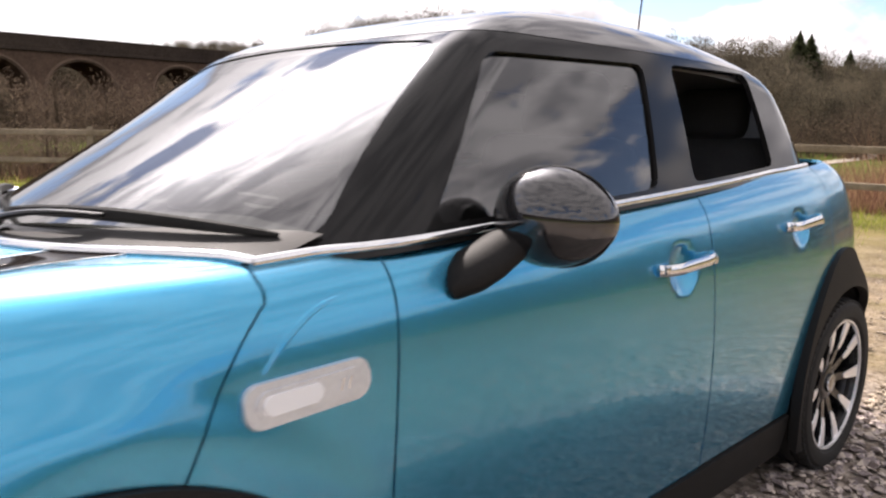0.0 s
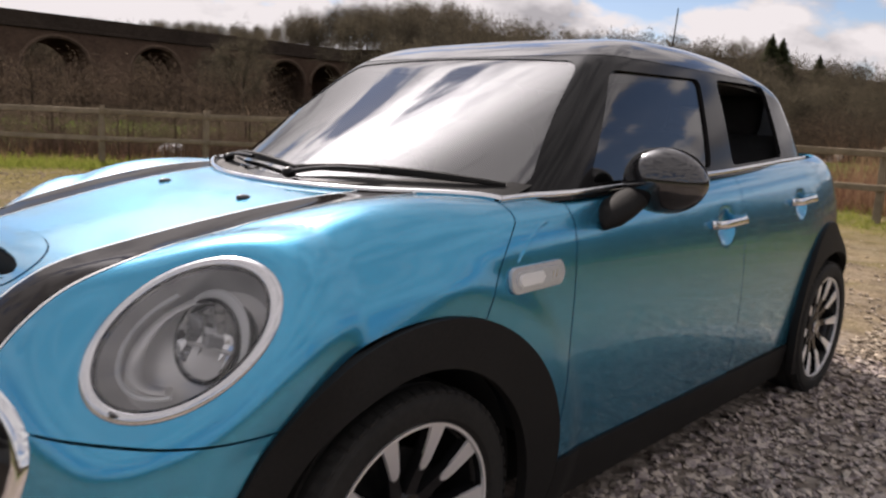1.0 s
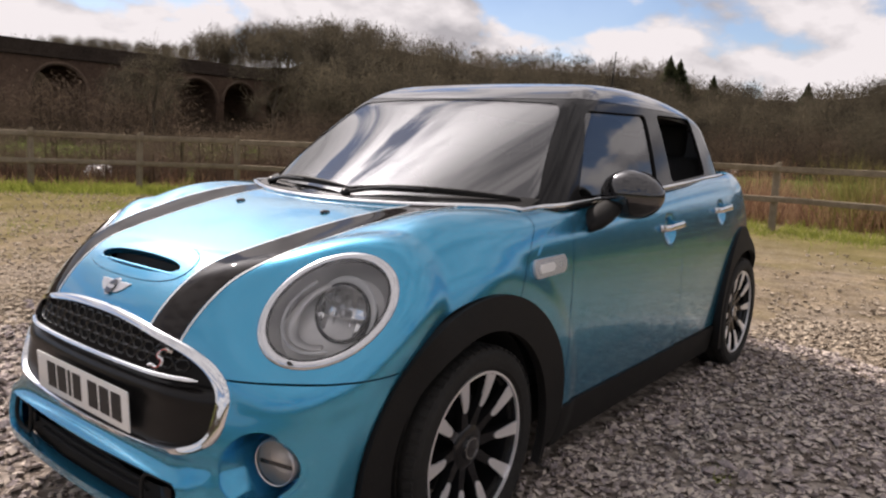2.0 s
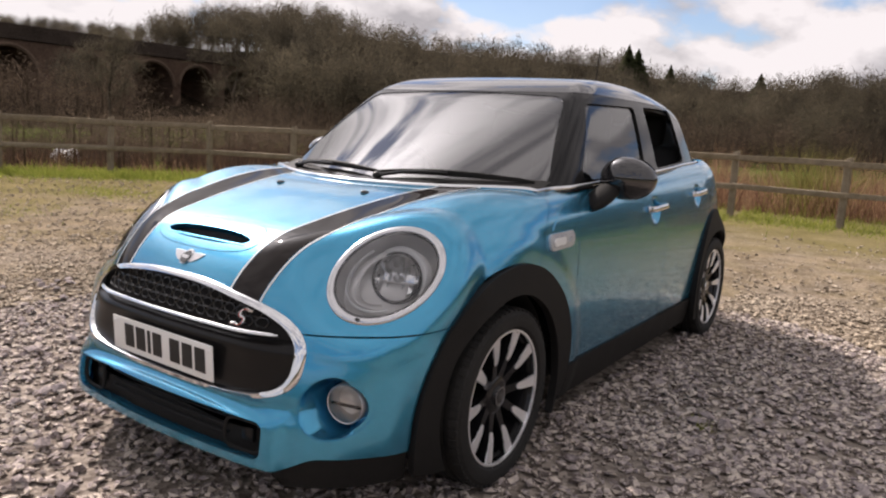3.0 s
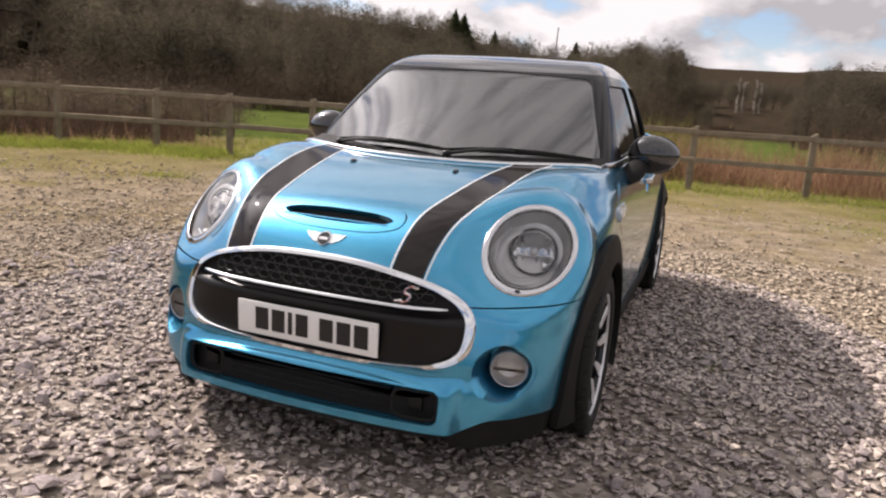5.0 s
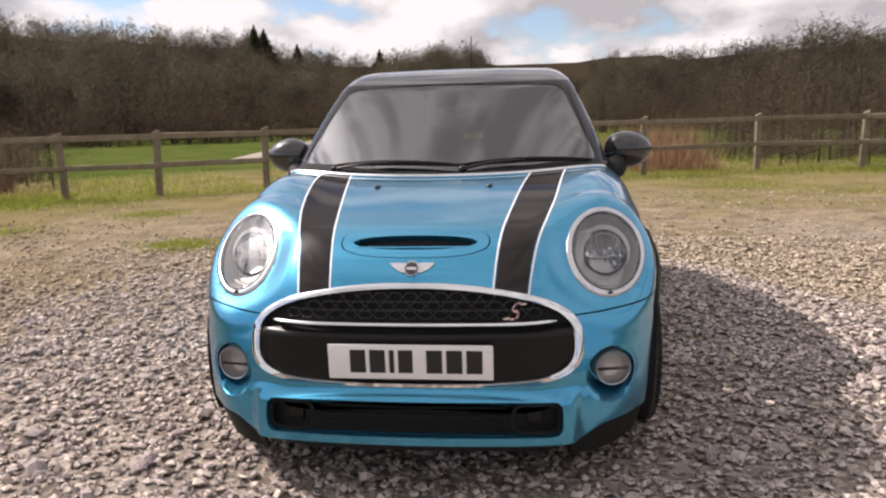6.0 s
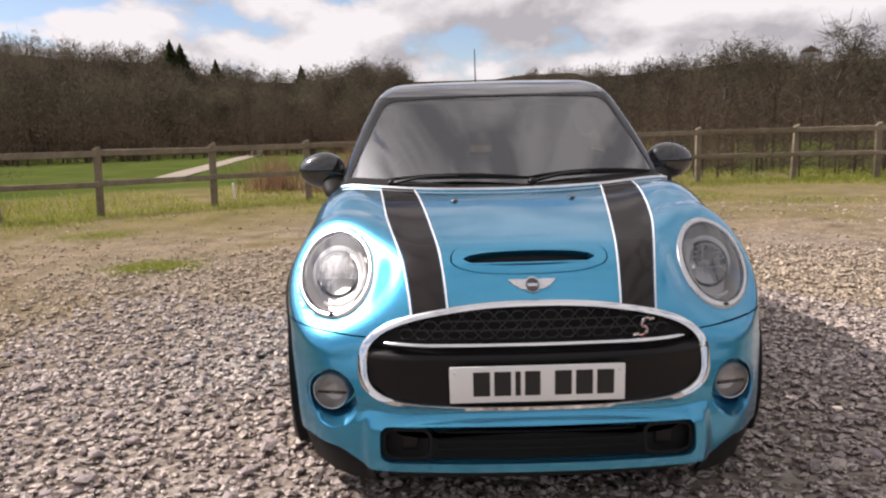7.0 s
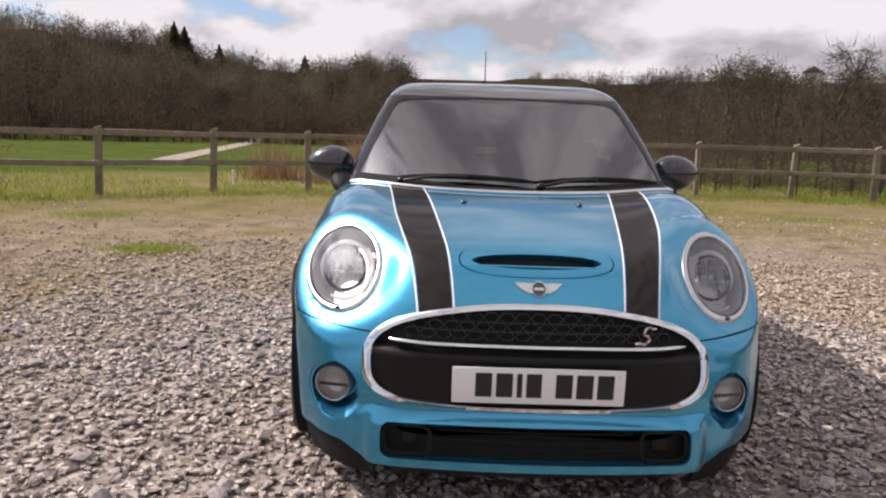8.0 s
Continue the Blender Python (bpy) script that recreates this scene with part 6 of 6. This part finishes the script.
# a white gabled house far off in the woods
hx, hy = 0.5 + 103 * math.sin(radians(26.05)), -2.4 + 103 * math.cos(radians(26.05))
hz = 1.2 + 103 * math.tan(radians(4.25))
house = thing("house", (hx, hy, float(hill(hx, hy))), -26.0, "small white gabled house among far trees", "house")
rise_z = hz - float(hill(hx, hy))
part("wall", block((2.2, 3.0, rise_z + 1.2), (0, 0, (rise_z - 0.2) / 2), 0.02, 1), M["white_wall"], house, "white rendered wall")
gable = bmesh.new()
prism = [[gable.verts.new((x, y, rise_z + 0.4 + h)) for x, h in ((-1.25, -0.05), (0, 0.75), (1.25, -0.05))] for y in (-1.6, 1.6)]
gable.faces.new(prism[0]), gable.faces.new(prism[1])
for j in range(3):
    gable.faces.new((prism[0][j], prism[0][(j + 1) % 3], prism[1][(j + 1) % 3], prism[1][j]))
part("roof", gable, M["brick"], house, "dark pitched roof", smooth=False)


# ---- the viaduct ----
def viaduct_bay(y0, y1, top, spring, half, deep):
    """One bay from y0 to y1: two half piers and the arch between them, open under the arch."""
    bm = bmesh.new()
    n = 14
    arc = [(half * math.cos(math.pi * i / n), spring + half * math.sin(math.pi * i / n)) for i in range(n + 1)]
    inner = [(half, -2.0)] + arc + [(-half, -2.0)]
    outer = [(y1, -2.0), (y1, spring), (y1, top)] + [(y1 + (y0 - y1) * (i - 1) / (n - 2), top) for i in range(2, n - 1)] + [(y0, top), (y0, spring), (y0, -2.0)]
    faces = {}
    for x in (deep / 2, -deep / 2):
        faces[x] = ([bm.verts.new((x, y, z)) for y, z in inner], [bm.verts.new((x, y, z)) for y, z in outer])
        a, b = faces[x]
        for i in range(len(a) - 1):
            bm.faces.new((a[i], a[i + 1], b[i + 1], b[i]))
    (a, b), (c, d) = faces[deep / 2], faces[-deep / 2]
    for i in range(len(a) - 1):
        bm.faces.new((a[i], c[i], c[i + 1], a[i + 1]))
        if 2 <= i < len(a) - 3:
            bm.faces.new((b[i], d[i], d[i + 1], b[i + 1]))
    return bm


viaduct = thing("viaduct", (-84.1, 0.5, -2.1), -2.0, "old dark brick railway viaduct with round arches", "viaduct")
# where the arches stand along it, and half their widths
ARCHES = [(-35.0, 3.3), (-26.5, 3.3), (-18.0, 3.3), (-9.5, 3.3), (-1.0, 3.3), (7.5, 3.3), (16.0, 3.3), (24.2, 3.3), (34.3, 2.8), (42.4, 2.7), (50.4, 2.7), (56.6, 2.4), (63.0, 2.3)]
for k, (at, half) in enumerate(ARCHES):
    y0 = (ARCHES[k - 1][0] + at) / 2 if k else at - 4.25
    y1 = (ARCHES[k + 1][0] + at) / 2 if k < len(ARCHES) - 1 else at + 3.3
    part("arch_bay", viaduct_bay(y0 - at, y1 - at, 10.0, 9.3 - half, half, 8.4), M["brick"], viaduct, smooth=False).matrix_basis = pose(0, at, 0)
    part("arch_ring", tube([(4.22, at + (half + 0.22) * math.cos(a), 9.3 - half + (half + 0.22) * math.sin(a)) for a in np.linspace(0, math.pi, 19)], 0.22, 6), M["brick_pale"], viaduct, "paler arch ring")
# the dark tone of these two courses includes painted shade
part("string_course", block((8.9, 105.5, 0.35), (0, 13.5, 10.2), 0.05, 1), M["soot_and_shade"], viaduct)
part("parapet", block((8.6, 105.5, 1.25), (0, 13.5, 11.0), 0.05, 1), M["soot_and_shade"], viaduct)

# ---- small things behind the fence ----
for x, y, h in ((-4.35, 11.2, 0.30), (-12.2, 10.4, 0.34)):
    stake = thing("marker_stake", (x, y, float(hill(x, y))), 20.0 * x, "short white wooden marker stake in rough grass", "stake", "marker stakes")
    part("stake_shaft", block((0.055, 0.03, h + 0.15), (0, 0, (h - 0.15) / 2), 0.005, 1, (2, 3, 0)), M["white_line"], stake)
sack_bm = ball((0.34, 0.22, 0.19), (0, 0, 0.15), None, 32, 18)
for v in sack_bm.verts:
    k = noise.noise(v.co * 7.0) * 0.06 + noise.noise(v.co * 17.0) * 0.025
    v.co += v.co.normalized() * k
    v.co.z = max(v.co.z, -0.02)
sack = thing("sack", (-14.0, 6.3, float(hill(-14.0, 6.3))), 25.0, "pale crumpled plastic sack lying among dead stems", "sack")
part("sack_skin", sack_bm, M["plate"], sack)
n = 600
x, y = rng.normal(-3.95, 0.30, n), rng.normal(13.0, 0.30, n)
tagged(soup("red_shrub", blades(n, x, y, rng.uniform(0.35, 1.05, n), rng.uniform(0.004, 0.008, n), 0.30), M["dead"]), "small reddish bare shrub beside the fence", "bush")

# ---- loose chippings ----
def chips(n, x, y, size, squash=0.62):
    """Angular little stones as arrays of triangles."""
    t = (1 + 5**0.5) / 2
    octa = np.array([(1, 0, 0), (-1, 0, 0), (0, 1, 0), (0, -1, 0), (0, 0, 1), (0.7, 0.7, 0.5), (-0.7, 0.6, 0.6), (0.6, -0.7, 0.6), (-0.7, -0.7, 0.5), (0, 0, -0.6)])
    f = np.array([(4, 5, 6), (4, 6, 8), (4, 8, 7), (4, 7, 5), (0, 2, 5), (2, 1, 6), (1, 3, 8), (3, 0, 7), (0, 5, 7), (2, 6, 5), (1, 8, 6), (3, 7, 8)])
    v = octa[None] * (1 + rng.uniform(-0.32, 0.32, (n, len(octa), 3)))
    v = v * np.stack([rng.uniform(0.75, 1.35, n), rng.uniform(0.6, 1.0, n), rng.uniform(0.45, 0.8, n)], 1)[:, None] * (size / 2)[:, None, None]
    tilt, turn = rng.normal(0, 0.35, n), rng.uniform(0, 2 * math.pi, n)
    ct, st = np.cos(tilt)[:, None], np.sin(tilt)[:, None]
    v = np.stack([v[..., 0], v[..., 1] * ct - v[..., 2] * st, v[..., 1] * st + v[..., 2] * ct], -1)
    c, s = np.cos(turn)[:, None], np.sin(turn)[:, None]
    v = np.stack([v[..., 0] * c - v[..., 1] * s, v[..., 0] * s + v[..., 1] * c, v[..., 2]], -1)
    v[..., 0] += x[:, None]
    v[..., 1] += y[:, None]
    v[..., 2] += (size * 0.16)[:, None]
    return v[:, f], v, f


bands, sandy = [], []
for n, x0, x1, y0, y1, s0, s1 in ((26000, -4.2, 3.6, -2.6, 0.9, 0.018, 0.052), (15000, 0.7, 4.6, 0.6, 4.2, 0.020, 0.055), (15000, -6.5, -0.7, 0.6, 4.8, 0.020, 0.055), (12000, -7, 7.5, 4.2, 8.5, 0.02, 0.055), (24000, -11, -4.2, -1.5, 5.5, 0.018, 0.058), (5000, 4.2, 9, 2, 7, 0.02, 0.05), (10000, -6.5, 6.5, -5.5, -2.2, 0.02, 0.05), (5000, 3.2, 7.0, -3, 2.5, 0.02, 0.05), (3000, -7, -4, -4, 0.5, 0.02, 0.05)):
    x, y = rng.uniform(x0, x1, n), rng.uniform(y0, y1, n)
    size = rng.uniform(s0, s1, n) * rng.uniform(0.7, 1.15, n)
    keep = (rng.random(n) < np.clip((6.0 - np.hypot(x - 0.3, y)) / 2.6, np.where(x < 0, 0.10, 0.18), 1) * np.clip((y + 5.5) / 2, 0, 1)) & ~((np.abs(x) < 0.6) & (y > 0.2) & (y < 3.0))
    t, _, _ = chips(int(keep.sum()), x[keep], y[keep], size[keep])
    t = t.reshape(-1, 3, 3)
    # the further chippings lie in buff sand and have its colour
    buff = np.hypot(t[:, 0, 0] - 0.3, t[:, 0, 1] + 0.6) + 0.8 * np.sin(t[:, 0, 0] * 1.7) * np.cos(t[:, 0, 1] * 1.3) > 3.6
    buff = np.repeat(buff.reshape(-1, 12)[:, :1], 12, 1).ravel()
    bands.append(t[~buff])
    sandy.append(t[buff])
tagged(soup("gravel", np.concatenate(bands), M["stone"]), "loose grey limestone chippings round the car", "gravel", kind="stuff")
tagged(soup("gravel", np.concatenate(sandy), M["stone_buff"]), "loose buff chippings in sandy ground", "gravel", kind="stuff")
# the largest stones lie singly
_, sv, sf = chips(10, np.zeros(10), np.zeros(10), np.full(10, 0.062))
stone_meshes = []
for k in range(10):
    me = bpy.data.meshes.new("stone")
    me.from_pydata(sv[k].tolist(), [], sf.tolist())
    me.materials.append(M["stone_single"])
    stone_meshes.append(me)
for k in range(260):
    x, y = random.uniform(-3.2, 3.2), random.uniform(-1.9, 1.2)
    if abs(x) < 0.95 and y > -0.85:
        continue
    st = child("stone", stone_meshes[k % 10], ground)
    st.matrix_basis = pose(x, y, 0.006, 0, 0, random.uniform(0, 360)) @ Matrix.Diagonal((*[random.uniform(0.8, 1.25)] * 3, 1))
